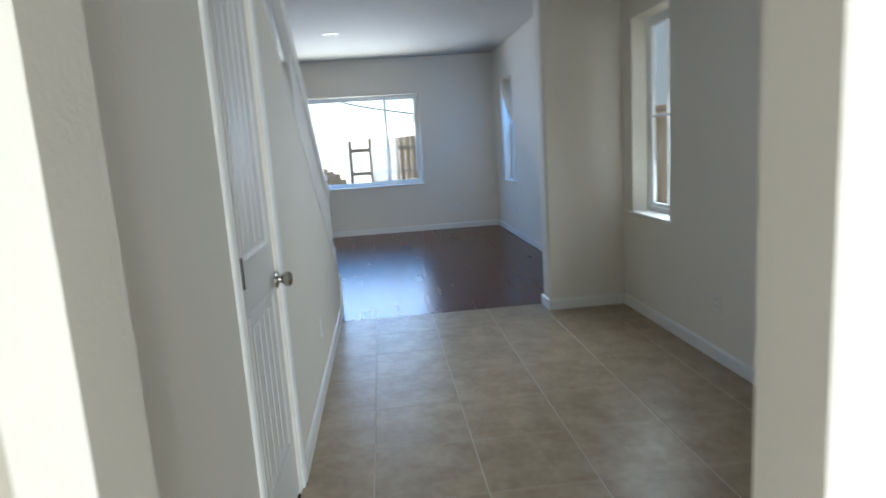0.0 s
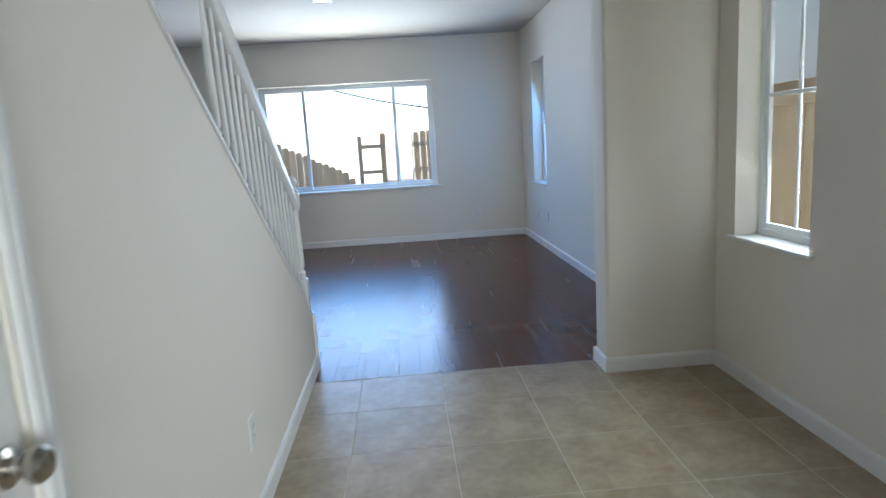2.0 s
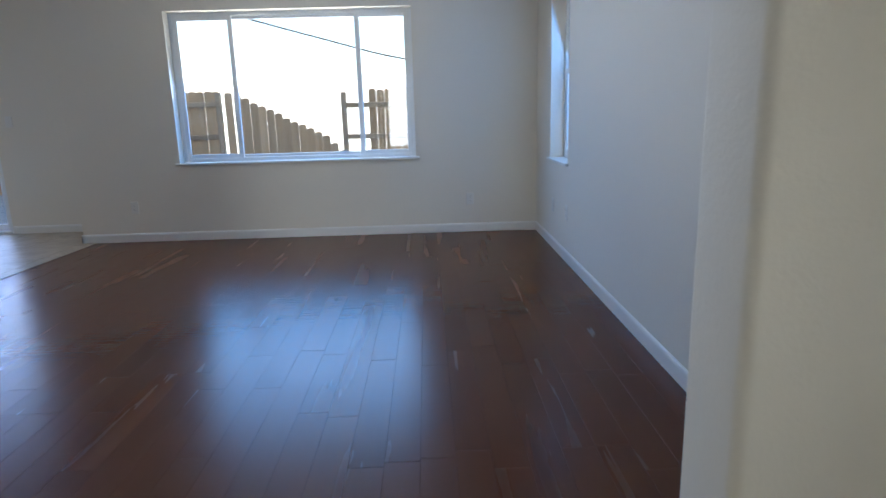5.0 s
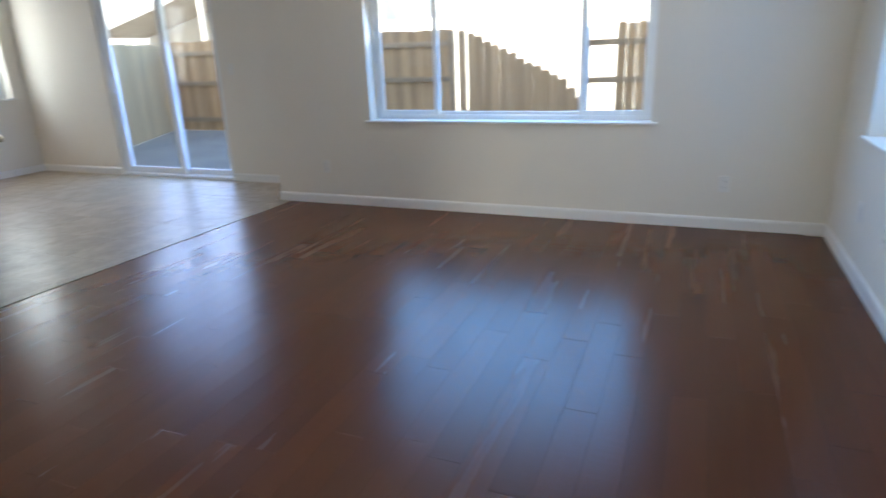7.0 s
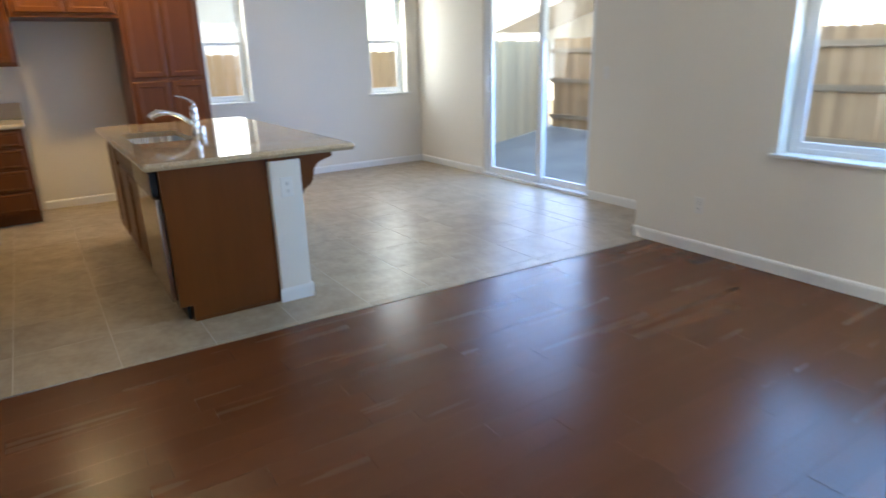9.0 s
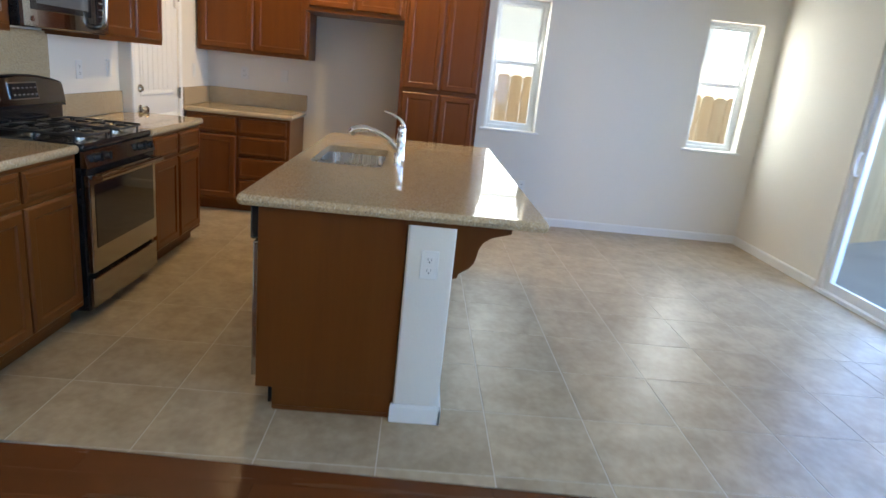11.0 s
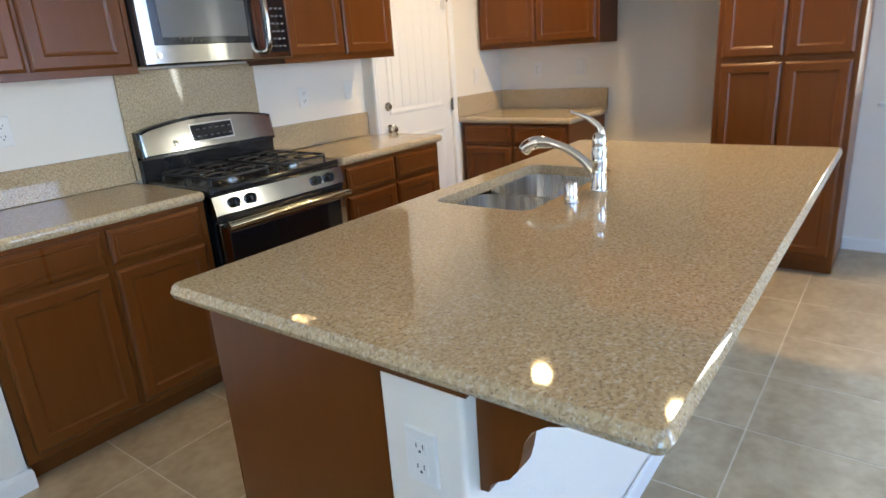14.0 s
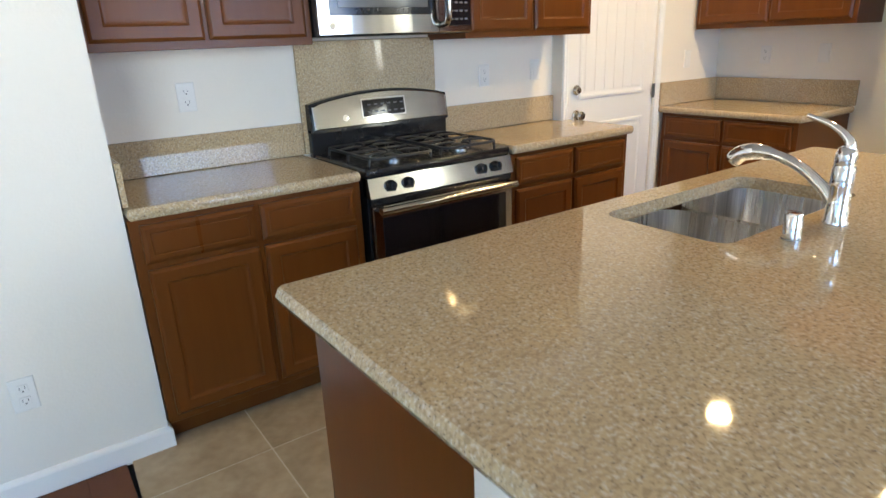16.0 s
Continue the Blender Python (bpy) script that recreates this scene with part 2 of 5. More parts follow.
WEATHERED = wood_material("fence_weathered", (0.50, 0.325, 0.185), (0.62, 0.435, 0.265), 0.85, 2, spec=0.2, each=0.16, tight=0.6)
RAILWOOD = wood_material("fence_rail", (0.38, 0.28, 0.19), (0.50, 0.38, 0.26), 0.85, 0, spec=0.2, each=0.12, tight=0.6)
CONCRETE = material("concrete", (0.36, 0.36, 0.36), 0.85, second=(0.28, 0.285, 0.29), scale=1.4, fine=40, bump=0.25, bump_scale=60)
STUCCO = material("stucco", (0.78, 0.77, 0.74), 0.9, second=(0.72, 0.71, 0.68), scale=1.0, fine=60, bump=0.4, bump_scale=50)
ROOF = material("roof_shingle", (0.34, 0.33, 0.32), 0.9, second=(0.25, 0.24, 0.235), scale=3.0, fine=40, bump=0.4, bump_scale=20)
SOIL = material("dry_soil", (0.24, 0.19, 0.135), 0.95, second=(0.32, 0.27, 0.19), scale=0.6, fine=15, bump=0.5, bump_scale=15)
LEAF = material("tree_leaf", (0.085, 0.11, 0.05), 0.6, second=(0.06, 0.08, 0.035), scale=9, each=0.2)
BARK = material("tree_bark", (0.16, 0.12, 0.085), 0.9, second=(0.10, 0.075, 0.05), scale=12, fine=60, bump=0.4, bump_scale=30)
CAN_GLOW = glow_material("lamp_glow", (1.0, 0.82, 0.58), 6.0)


# ---- mesh helpers ----
def link_mesh(name, bm, mat, parent=None, label="", smooth=False):
    bmesh.ops.recalc_face_normals(bm, faces=bm.faces[:])
    me = bpy.data.meshes.new(name)
    bm.to_mesh(me)
    bm.free()
    me.materials.append(mat)
    if smooth:
        me.polygons.foreach_set("use_smooth", [True] * len(me.polygons))
        me.set_sharp_from_angle(angle=radians(40))
        if smooth == "sides":
            flat = [abs(f.normal.z) > 0.999 for f in me.polygons]
            me.polygons.foreach_set("use_smooth", [not f for f in flat])
            keys = {tuple(sorted(k)) for f in me.polygons if flat[f.index] for k in f.edge_keys}
            for e in me.edges:
                if tuple(sorted(e.vertices)) in keys:
                    e.use_edge_sharp = True
    ob = new(name, me)
    if parent is not None:
        ob.parent = parent
    if label:
        tagged(ob, label)
    return ob


def part(name, bm, mat, parent, label="", smooth=False):
    return link_mesh(name, bm, mat, parent, label, smooth)


def thing(name, m, label, category, group="", kind=""):
    ob = new(name)
    ob.matrix_basis = m
    ob.empty_display_size = 0.1
    return tagged(ob, label, category, group, kind)


def add_box(bm, x0, y0, z0, x1, y1, z1, bevel=0.0, segments=2):
    made = bmesh.ops.create_cube(bm, size=1.0)
    for v in made["verts"]:
        v.co = Vector(((x0 + x1) / 2 + v.co.x * (x1 - x0), (y0 + y1) / 2 + v.co.y * (y1 - y0), (z0 + z1) / 2 + v.co.z * (z1 - z0)))
    if bevel:
        edges = list({e for v in made["verts"] for e in v.link_edges})
        bmesh.ops.bevel(bm, geom=edges, offset=bevel, segments=segments, profile=0.5, affect="EDGES")
    return bm


def box(x0, y0, z0, x1, y1, z1, bevel=0.0, segments=2):
    return add_box(bmesh.new(), x0, y0, z0, x1, y1, z1, bevel, segments)


def loft(rings, closed=True, cap_start=False, cap_end=False, wrap=False, bm=None):
    """Quads between rings of equally many points."""
    bm = bm or bmesh.new()
    made = [[bm.verts.new(p) for p in ring] for ring in rings]
    pairs = list(zip(made, made[1:])) + ([(made[-1], made[0])] if wrap else [])
    for a, b in pairs:
        n = len(a)
        for i in range(n if closed else n - 1):
            j = (i + 1) % n
            bm.faces.new((a[i], a[j], b[j], b[i]))
    if cap_start:
        bm.faces.new(made[0])
    if cap_end:
        bm.faces.new(made[-1])
    return bm


def rounded(x0, y0, x1, y1, r, z, n=5):
    points = []
    for cx, cy, a0 in ((x1 - r, y1 - r, 0), (x0 + r, y1 - r, 90), (x0 + r, y0 + r, 180), (x1 - r, y0 + r, 270)):
        for i in range(n + 1):
            a = radians(a0 + 90 * i / n)
            points.append((cx + r * math.cos(a), cy + r * math.sin(a), z))
    return points


def lathe(profile, m=None, n=20, bm=None):
    """A turned solid about z from (radius, height) pairs."""
    m = m or Matrix.Identity(4)
    rings = [[m @ Vector((max(r, 1e-4) * math.cos(2 * math.pi * i / n), max(r, 1e-4) * math.sin(2 * math.pi * i / n), z)) for i in range(n)] for r, z in profile]
    return loft(rings, cap_start=True, cap_end=True, bm=bm)


def tube(points, radii, n=12, bm=None):
    """A round bar along a line of points, with a radius at each."""
    points = [Vector(p) for p in points]
    radii = radii if isinstance(radii, (list, tuple)) else [radii] * len(points)
    rings, side = [], None
    for i, p in enumerate(points):
        along = (points[min(i + 1, len(points) - 1)] - points[max(i - 1, 0)]).normalized()
        if side is None:
            side = along.orthogonal().normalized()
        side = (side - along * side.dot(along)).normalized()
        up = along.cross(side)
        rings.append([p + radii[i] * (math.cos(2 * math.pi * k / n) * side + math.sin(2 * math.pi * k / n) * up) for k in range(n)])
    return loft(rings, cap_start=True, cap_end=True, bm=bm)


def smooth_line(points, steps=6):
    """A curve through the points."""
    p = [Vector(q) for q in points]
    p = [2 * p[0] - p[1], *p, 2 * p[-1] - p[-2]]
    out = []
    for a, b, c, d in zip(p, p[1:], p[2:], p[3:]):
        for i in range(steps):
            t = i / steps
            out.append(0.5 * (2 * b + (c - a) * t + (2 * a - 5 * b + 4 * c - d) * t * t + (3 * b - a - 3 * c + d) * t ** 3))
    return out + [p[-2]]


def panelled(bm, x0, x1, z0, z1, levels, y=0.0):
    """A front facing -y: nested rectangles, each (inset, depth in front of y)."""
    rings = [[(x0 + i, y - d, z0 + i), (x1 - i, y - d, z0 + i), (x1 - i, y - d, z1 - i), (x0 + i, y - d, z1 - i)] for i, d in levels]
    return loft(rings, cap_start=True, cap_end=True, bm=bm)


def pierced(axis, at, deep, u0, u1, z0, z1, holes):
    """A wall slab in the plane axis = at, deep metres thick (signed), with rectangular holes (u0, u1, z0, z1) through it."""
    us = sorted({u0, u1, *[h[0] for h in holes], *[h[1] for h in holes]})
    zs = sorted({z0, z1, *[h[2] for h in holes], *[h[3] for h in holes]})
    us, zs = [u for u in us if u0 <= u <= u1], [z for z in zs if z0 <= z <= z1]
    def solid(i, j):
        if not (0 <= i < len(us) - 1 and 0 <= j < len(zs) - 1):
            return False
        u, z = (us[i] + us[i + 1]) / 2, (zs[j] + zs[j + 1]) / 2
        return not any(h[0] < u < h[1] and h[2] < z < h[3] for h in holes)
    def place(u, z, d):
        return (at + d, u, z) if axis == "x" else (u, at + d, z)
    bm, known = bmesh.new(), {}
    def vert(u, z, d):
        if (u, z, d) not in known:
            known[u, z, d] = bm.verts.new(place(u, z, d))
        return known[u, z, d]
    def quad(*corners):
        bm.faces.new([vert(*c) for c in corners])
    for i in range(len(us) - 1):
        for j in range(len(zs) - 1):
            if not solid(i, j):
                continue
            a, b, c, d = us[i], us[i + 1], zs[j], zs[j + 1]
            for k in (0, deep):
                quad((a, c, k), (b, c, k), (b, d, k), (a, d, k))
            if not solid(i - 1, j):
                quad((a, c, 0), (a, d, 0), (a, d, deep), (a, c, deep))
            if not solid(i + 1, j):
                quad((b, c, 0), (b, d, 0), (b, d, deep), (b, c, deep))
            if not solid(i, j - 1):
                quad((a, c, 0), (b, c, 0), (b, c, deep), (a, c, deep))
            if not solid(i, j + 1):
                quad((a, d, 0), (b, d, 0), (b, d, deep), (a, d, deep))
    return bm


def wall(name, axis, at, deep, u0, u1, z0=-0.1, z1=None, holes=(), mat=None):
    return tagged(link_mesh(name, pierced(axis, at, deep, u0, u1, z0, z1 or CEIL, holes), mat or WALL), kind="structure")


def structure(name, bm, mat, smooth=False):
    return tagged(link_mesh(name, bm, mat, smooth=smooth), kind="structure")


# ---- the large structure ----
CEIL = 2.72
EAST, NORTH, NOOK, WEST, SOUTH, DOORWALL = 2.2, 10.21, 10.88, -6.59, 5.305, 5.39
JOG, STAIR, HALL = -2.34, -0.08, 5.83
STAIR_FAR = -1.08

LIVING_WIN = (-1.30, 1.005, 0.765, 2.17)
SLIDER = (-5.17, -3.47, 0.0, 2.41)
ENTRY_WIN = (4.24, 4.82, 0.76, 2.14)
SIDE_WIN = (8.87, 9.54, 0.775, 2.23)
WEST_WIN_1 = (8.09, 8.60, 0.94, 2.17)
WEST_WIN_2 = (10.15, 10.68, 0.94, 2.17)
CLOSET = (2.14, 2.752, 0.0, 2.04)
KITCHEN_DOOR = (-5.87, -5.06, 0.0, 2.04)

wall("wall_east", "x", EAST, 0.16, -1.3, NORTH + 0.16, holes=[ENTRY_WIN, SIDE_WIN])
wall("wall_north_living", "y", NORTH, 0.16, JOG, EAST, holes=[LIVING_WIN])
wall("wall_jog", "x", JOG, 0.15, NORTH + 0.16, NOOK + 0.16)
wall("wall_north_nook", "y", NOOK, 0.16, WEST, JOG, holes=[(SLIDER[0], SLIDER[1], -0.05, SLIDER[3])])
wall("wall_west", "x", WEST, -0.16, DOORWALL - 0.12, NOOK + 0.16, holes=[WEST_WIN_1, WEST_WIN_2])
wall("wall_south_kitchen", "y", SOUTH, -0.12, -5.0, -2.53)
wall("wall_south_door", "y", DOORWALL, -0.12, WEST, -5.0, holes=[(KITCHEN_DOOR[0], KITCHEN_DOOR[1], -0.05, KITCHEN_DOOR[3])])
wall("wall_garage", "y", 4.1, -0.1, -6.8, -2.4)
wall("wall_garage_side", "x", -6.7, -0.1, 4.1, DOORWALL - 0.12)
wall("wall_hall", "y", HALL, -0.12, -2.53, STAIR_FAR)
wall("wall_kitchen_return", "x", -2.53, 0.12, SOUTH - 0.12, HALL - 0.12)
wall("wall_stair_far", "x", STAIR_FAR, -0.12, -1.3, HALL - 0.12, z1=5.2)
wall("wall_stair_near", "x", STAIR, -0.12, -1.3, 3.05, holes=[(CLOSET[0], CLOSET[1], -0.05, CLOSET[3])], z1=CEIL)
wall("wall_stair_upper", "x", STAIR, -0.12, -1.3, 4.55, z0=CEIL + 0.24, z1=5.2)
wall("wall_stair_head", "y", 4.55, 0.12, STAIR_FAR, STAIR, z0=CEIL + 0.24, z1=5.2)
wall("wall_stair_back", "y", -1.3, 0.12, STAIR_FAR, STAIR - 0.12, z1=5.2)
wall("wall_closet_inner", "x", STAIR_FAR + 0.02, 0.02, 0.2, 3.4, z1=1.95)
wall("wall_entry_left", "y", 1.22, -0.15, STAIR, 0.005)
wall("wall_entry_right", "y", 1.22, -0.15, 0.86, EAST)
wall("wall_entry_top", "y", 1.22, -0.15, 0.005, 0.86, z0=2.42)
# unseen slab added to stop sun coming through the entry doorway
structure("porch_roof", box(-1.4, -4.6, 2.62, 2.6, -1.455, 2.74), STUCCO)
# unseen end wall; its open doorway is added to let daylight in
wall("wall_porch", "y", -1.3, -0.15, STAIR, EAST, holes=[(0.05, 1.25, -0.05, 2.3)])

# the column between entry and living room, with rounded corners
structure("wall_column", loft([rounded(1.585, 5.0, 2.26, 5.2, 0.022, z) for z in (-0.1, CEIL)], cap_start=True, cap_end=True), WALL, smooth=True)

# the sloped half wall beside the stairs
bm = bmesh.new()
outline = [(3.05, -0.1), (5.44, -0.1), (5.44, 0.33), (3.05, 1.99)]
loft([[(STAIR - 0.12, y, z) for y, z in outline], [(STAIR, y, z) for y, z in outline]], cap_start=True, cap_end=True, bm=bm)
structure("wall_stair_half", bm, WALL)

# floors and ceilings
structure("floor_base", box(WEST - 0.16, -1.4, -0.16, EAST + 0.16, NOOK + 0.16, -0.014), UNDER)
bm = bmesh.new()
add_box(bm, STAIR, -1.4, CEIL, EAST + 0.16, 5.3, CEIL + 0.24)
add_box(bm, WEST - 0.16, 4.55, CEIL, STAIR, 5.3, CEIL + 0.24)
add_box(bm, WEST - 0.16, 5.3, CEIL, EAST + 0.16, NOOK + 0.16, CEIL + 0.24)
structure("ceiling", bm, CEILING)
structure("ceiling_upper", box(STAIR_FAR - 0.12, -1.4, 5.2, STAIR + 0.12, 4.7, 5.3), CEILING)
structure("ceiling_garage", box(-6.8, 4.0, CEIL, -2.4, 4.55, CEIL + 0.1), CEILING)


def baseboard(name, axis, at, out, u0, u1):
    """A skirting board with a rounded top edge, standing out from the wall."""
    s = 1 if out > 0 else -1
    profile = [(0, 0.0), (0.014, 0.0), (0.014, 0.068), (0.011, 0.078), (0.006, 0.084), (0, 0.086)]
    rings = []
    for u in (u0, u1):
        rings.append([((at + s * d, u, z + 0.002) if axis == "x" else (u, at + s * d, z + 0.002)) for d, z in profile])
    return structure(name, loft(rings, cap_start=True, cap_end=True), TRIM)


for name, axis, at, out, u0, u1 in (
        ("baseboard_east", "x", EAST, -1, 1.22, 5.0), ("baseboard_east_living", "x", EAST, -1, 5.2, NORTH),
        ("baseboard_north", "y", NORTH, -1, JOG - 0.014, EAST - 0.014), ("baseboard_jog", "x", JOG, -1, NORTH - 0.014, NOOK),
        ("baseboard_nook_east", "y", NOOK, -1, SLIDER[1] + 0.01, JOG - 0.014), ("baseboard_nook_west", "y", NOOK, -1, WEST + 0.014, SLIDER[0] - 0.01),
        ("baseboard_west", "x", WEST, 1, 7.965, NOOK), ("baseboard_fridge", "x", WEST, 1, 6.36, 7.245),
        ("baseboard_hall", "y", HALL, 1, -2.53, STAIR_FAR), ("baseboard_return", "x", -2.53, -1, 5.795, HALL + 0.014),
        ("baseboard_column_south", "y", 5.0, -1, 1.571, EAST - 0.014), ("baseboard_column_west", "x", 1.585, -1, 5.0, 5.2),
        ("baseboard_column_north", "y", 5.2, 1, 1.571, EAST - 0.014),
        ("baseboard_stair", "x", STAIR, 1, 2.812, 5.43), ("baseboard_entry", "x", STAIR, 1, 1.22, 2.08),
        ("baseboard_door_wall", "y", DOORWALL, 1, -5.0, -4.99)):
    baseboard(name, axis, at, out, u0, u1)


# ---- windows and doors ----
def bar(bm, axis, at0, at1, u0, u1, z0, z1, bevel=0.004):
    if axis == "x":
        return add_box(bm, at0, u0, z0, at1, u1, z1, bevel, 1)
    return add_box(bm, u0, at0, z0, u1, at1, z1, bevel, 1)


def sash(parent, axis, at, u0, u1, z0, z1, width=0.045, deep=0.03, name="sash"):
    bm = bmesh.new()
    a, b = min(at, at + deep), max(at, at + deep)
    bar(bm, axis, a, b, u0, u0 + width, z0, z1)
    bar(bm, axis, a, b, u1 - width, u1, z0, z1)
    bar(bm, axis, a + 0.001, b - 0.001, u0 + width - 0.004, u1 - width + 0.004, z0, z0 + width)
    bar(bm, axis, a + 0.001, b - 0.001, u0 + width - 0.004, u1 - width + 0.004, z1 - width, z1)
    s = part(name, bm, VINYL, parent)
    mid = (a + b) / 2
    bm = bmesh.new()
    bar(bm, axis, mid - 0.002, mid + 0.002, u0 + width - 0.008, u1 - width + 0.008, z0 + width - 0.008, z1 - width + 0.008, 0)
    pane = part("pane", bm, GLASS, s)
    pane.visible_shadow = False
    return s


def window(name, axis, wall_at, out, hole, label, sill=True):
    """A vinyl window at the outer face of its opening; out is the way outdoors."""
    u0, u1, z0, z1 = hole
    root = thing(name, Matrix.Identity(4), label, "window", kind="structure")
    at = wall_at + out * 0.118
    bm = bmesh.new()
    a, b = min(at, at + out * 0.045), max(at, at + out * 0.045)
    w = 0.038
    bar(bm, axis, a, b, u0, u0 + w, z0, z1)
    bar(bm, axis, a, b, u1 - w, u1, z0, z1)
    bar(bm, axis, a + 0.001, b - 0.001, u0 + w - 0.004, u1 - w + 0.004, z0, z0 + w)
    bar(bm, axis, a + 0.001, b - 0.001, u0 + w - 0.004, u1 - w + 0.004, z1 - w, z1)
    part("window_frame", bm, VINYL, root)
    if sill:
        bm = bmesh.new()
        inner = wall_at - out * 0.028
        a, b = min(inner, at), max(inner, at)
        bar(bm, axis, a + (0.006 if out > 0 else 0), b - (0.006 if out < 0 else 0), u0 + 0.001, u1 - 0.001, z0 - 0.012, z0 + 0.0025, 0.002)
        nose_a, nose_b = min(inner, wall_at - out * 0.001), max(inner, wall_at - out * 0.001)
        bar(bm, axis, nose_a, nose_b, u0 - 0.04, u1 + 0.04, z0 - 0.0185, z0 + 0.0035, 0.005)
        part("window_sill", bm, TRIM, root)
    return root, at


def single_hung(name, axis, wall_at, out, hole, label, rail):
    root, at = window(name, axis, wall_at, out, hole, label)
    u0, u1, z0, z1 = hole
    sash(root, axis, at + out * 0.004, u0 + 0.03, u1 - 0.03, z0 + 0.03, rail + 0.02, 0.042, out * 0.018, "lower_sash")
    sash(root, axis, at + out * 0.022, u0 + 0.03, u1 - 0.03, rail - 0.02, z1 - 0.03, 0.034, out * 0.018, "upper_sash")
    return root


root, at = window("window_entry", "x", EAST, 1, ENTRY_WIN, "white vinyl window with slim crossed bars in a deep drywall reveal")
sash(root, "x", at + 0.004, ENTRY_WIN[0] + 0.03, ENTRY_WIN[1] - 0.03, ENTRY_WIN[2] + 0.03, ENTRY_WIN[3] - 0.03, 0.036, 0.022)
mid = (ENTRY_WIN[0] + ENTRY_WIN[1]) / 2
part("muntin", bar(bmesh.new(), "x", at + 0.008, at + 0.020, mid - 0.009, mid + 0.009, ENTRY_WIN[2] + 0.06, ENTRY_WIN[3] - 0.06, 0.003), VINYL, root)
part("muntin", bar(bmesh.new(), "x", at + 0.009, at + 0.019, ENTRY_WIN[0] + 0.06, ENTRY_WIN[1] - 0.06, 1.440, 1.460, 0.003), VINYL, root)
single_hung("window_side", "x", EAST, 1, SIDE_WIN, "tall white vinyl single-hung window in a drywall reveal", 1.50)
single_hung("window_west", "x", WEST, -1, WEST_WIN_1, "white single-hung window beside the pantry cabinet", 1.585)
single_hung("window_nook", "x", WEST, -1, WEST_WIN_2, "white single-hung window near the nook corner", 1.585)

root, at = window("window_living", "y", NORTH, 1, LIVING_WIN, "wide three-part white vinyl slider window over a painted sill")
sash(root, "y", at + 0.002, -1.268, -0.705, 0.795, 2.14, 0.045, 0.019, "left_sash")
sash(root, "y", at + 0.022, -0.745, 0.505, 0.795, 2.14, 0.036, 0.020, "middle_sash")
sash(root, "y", at + 0.002, 0.455, 0.973, 0.795, 2.14, 0.045, 0.019, "right_sash")
part("latch", box(-0.718, at - 0.006, 1.40, -0.70, at + 0.008, 1.50, 0.003), VINYL, root)

# the sliding patio door
root = thing("sliding_door", Matrix.Identity(4), "closed white vinyl sliding patio door with two glass panels", "sliding door", kind="structure")
bm = bmesh.new()
x0, x1, z1 = SLIDER[0], SLIDER[1], SLIDER[3]
add_box(bm, x0, NOOK + 0.012, 0.0, x0 + 0.05, NOOK + 0.13, z1, 0.004, 1)
add_box(bm, x1 - 0.05, NOOK + 0.012, 0.0, x1, NOOK + 0.13, z1, 0.004, 1)
add_box(bm, x0 + 0.046, NOOK + 0.014, z1 - 0.05, x1 - 0.046, NOOK + 0.128, z1, 0.004, 1)
part("door_frame", bm, VINYL, root)
part("threshold", box(x0, NOOK - 0.012, 0.002, x1, NOOK + 0.13, 0.035, 0.005), VINYL, root, "white vinyl threshold with a track")
sash(root, "y", NOOK + 0.03, x0 + 0.04, -4.20, 0.036, z1 - 0.04, 0.075, 0.034, "sliding_panel")
sash(root, "y", NOOK + 0.076, -4.28, x1 - 0.04, 0.036, z1 - 0.04, 0.065, 0.034, "fixed_panel")
part("pull_handle", tube(smooth_line([(x0 + 0.078, NOOK + 0.03, 0.98), (x0 + 0.078, NOOK - 0.012, 1.0), (x0 + 0.078, NOOK - 0.012, 1.14), (x0 + 0.078, NOOK + 0.03, 1.16)], 4), 0.009), VINYL, root)


def plank_door(bm, width, height, y=0.0):
    """A two-panel moulded door face toward -y with vertical grooves in its panels."""
    panelled(bm, 0, width, 0, height, [(0, -0.035), (0, -0.002), (0.002, 0.0)], y)
    for z0, z1 in ((0.24, 0.86), (1.02, height - 0.13)):
        x0, x1 = 0.10, width - 0.10
        rings = [[(x0 + i, y - d, z0 + i), (x1 - i, y - d, z0 + i), (x1 - i, y - d, z1 - i), (x0 + i, y - d, z1 - i)]
                 for i, d in ((-0.006, 0.0005), (0.0, 0.007), (0.014, 0.008), (0.026, 0.0025), (0.034, 0.0012))]
        loft(rings, cap_end=True, bm=bm)
    return bm


def round_knob(parent, x, z, name="knob", r=0.028):
    turn = pose(x, 0, z, 90, 0, 0)
    part(name, lathe([(0.032, 0.0), (0.032, 0.005), (0.026, 0.009), (0.014, 0.012), (0.013, 0.022), (0.021, 0.029), (r, 0.041), (r, 0.050), (0.020, 0.059), (0.0, 0.062)], turn), NICKEL, parent, smooth=True)


def hinge(parent, x, z):
    bm = tube([(x, -0.012, z - 0.045), (x, -0.012, z + 0.045)], 0.008, 8)
    add_box(bm, x + 0.003, -0.006, z - 0.044, x + 0.026, -0.001, z + 0.044)
    part("hinge", bm, HINGE, parent)


def casing(parent, width, height, w=0.057):
    for name, x0, x1, z0, z1 in (("side_casing", -w, -0.006, 0.0, height + 0.006), ("side_casing", width + 0.006, width + w, 0.0, height + 0.006), ("head_casing", -w, width + w, height + 0.006, height + w)):
        bm = bmesh.new()
        panelled(bm, x0, x1, z0, z1, [(0, -0.02), (0, 0.008), (0.006, 0.013), (0.016, 0.012), (0.024, 0.016)], 0.0)
        part(name, bm, TRIM, parent)


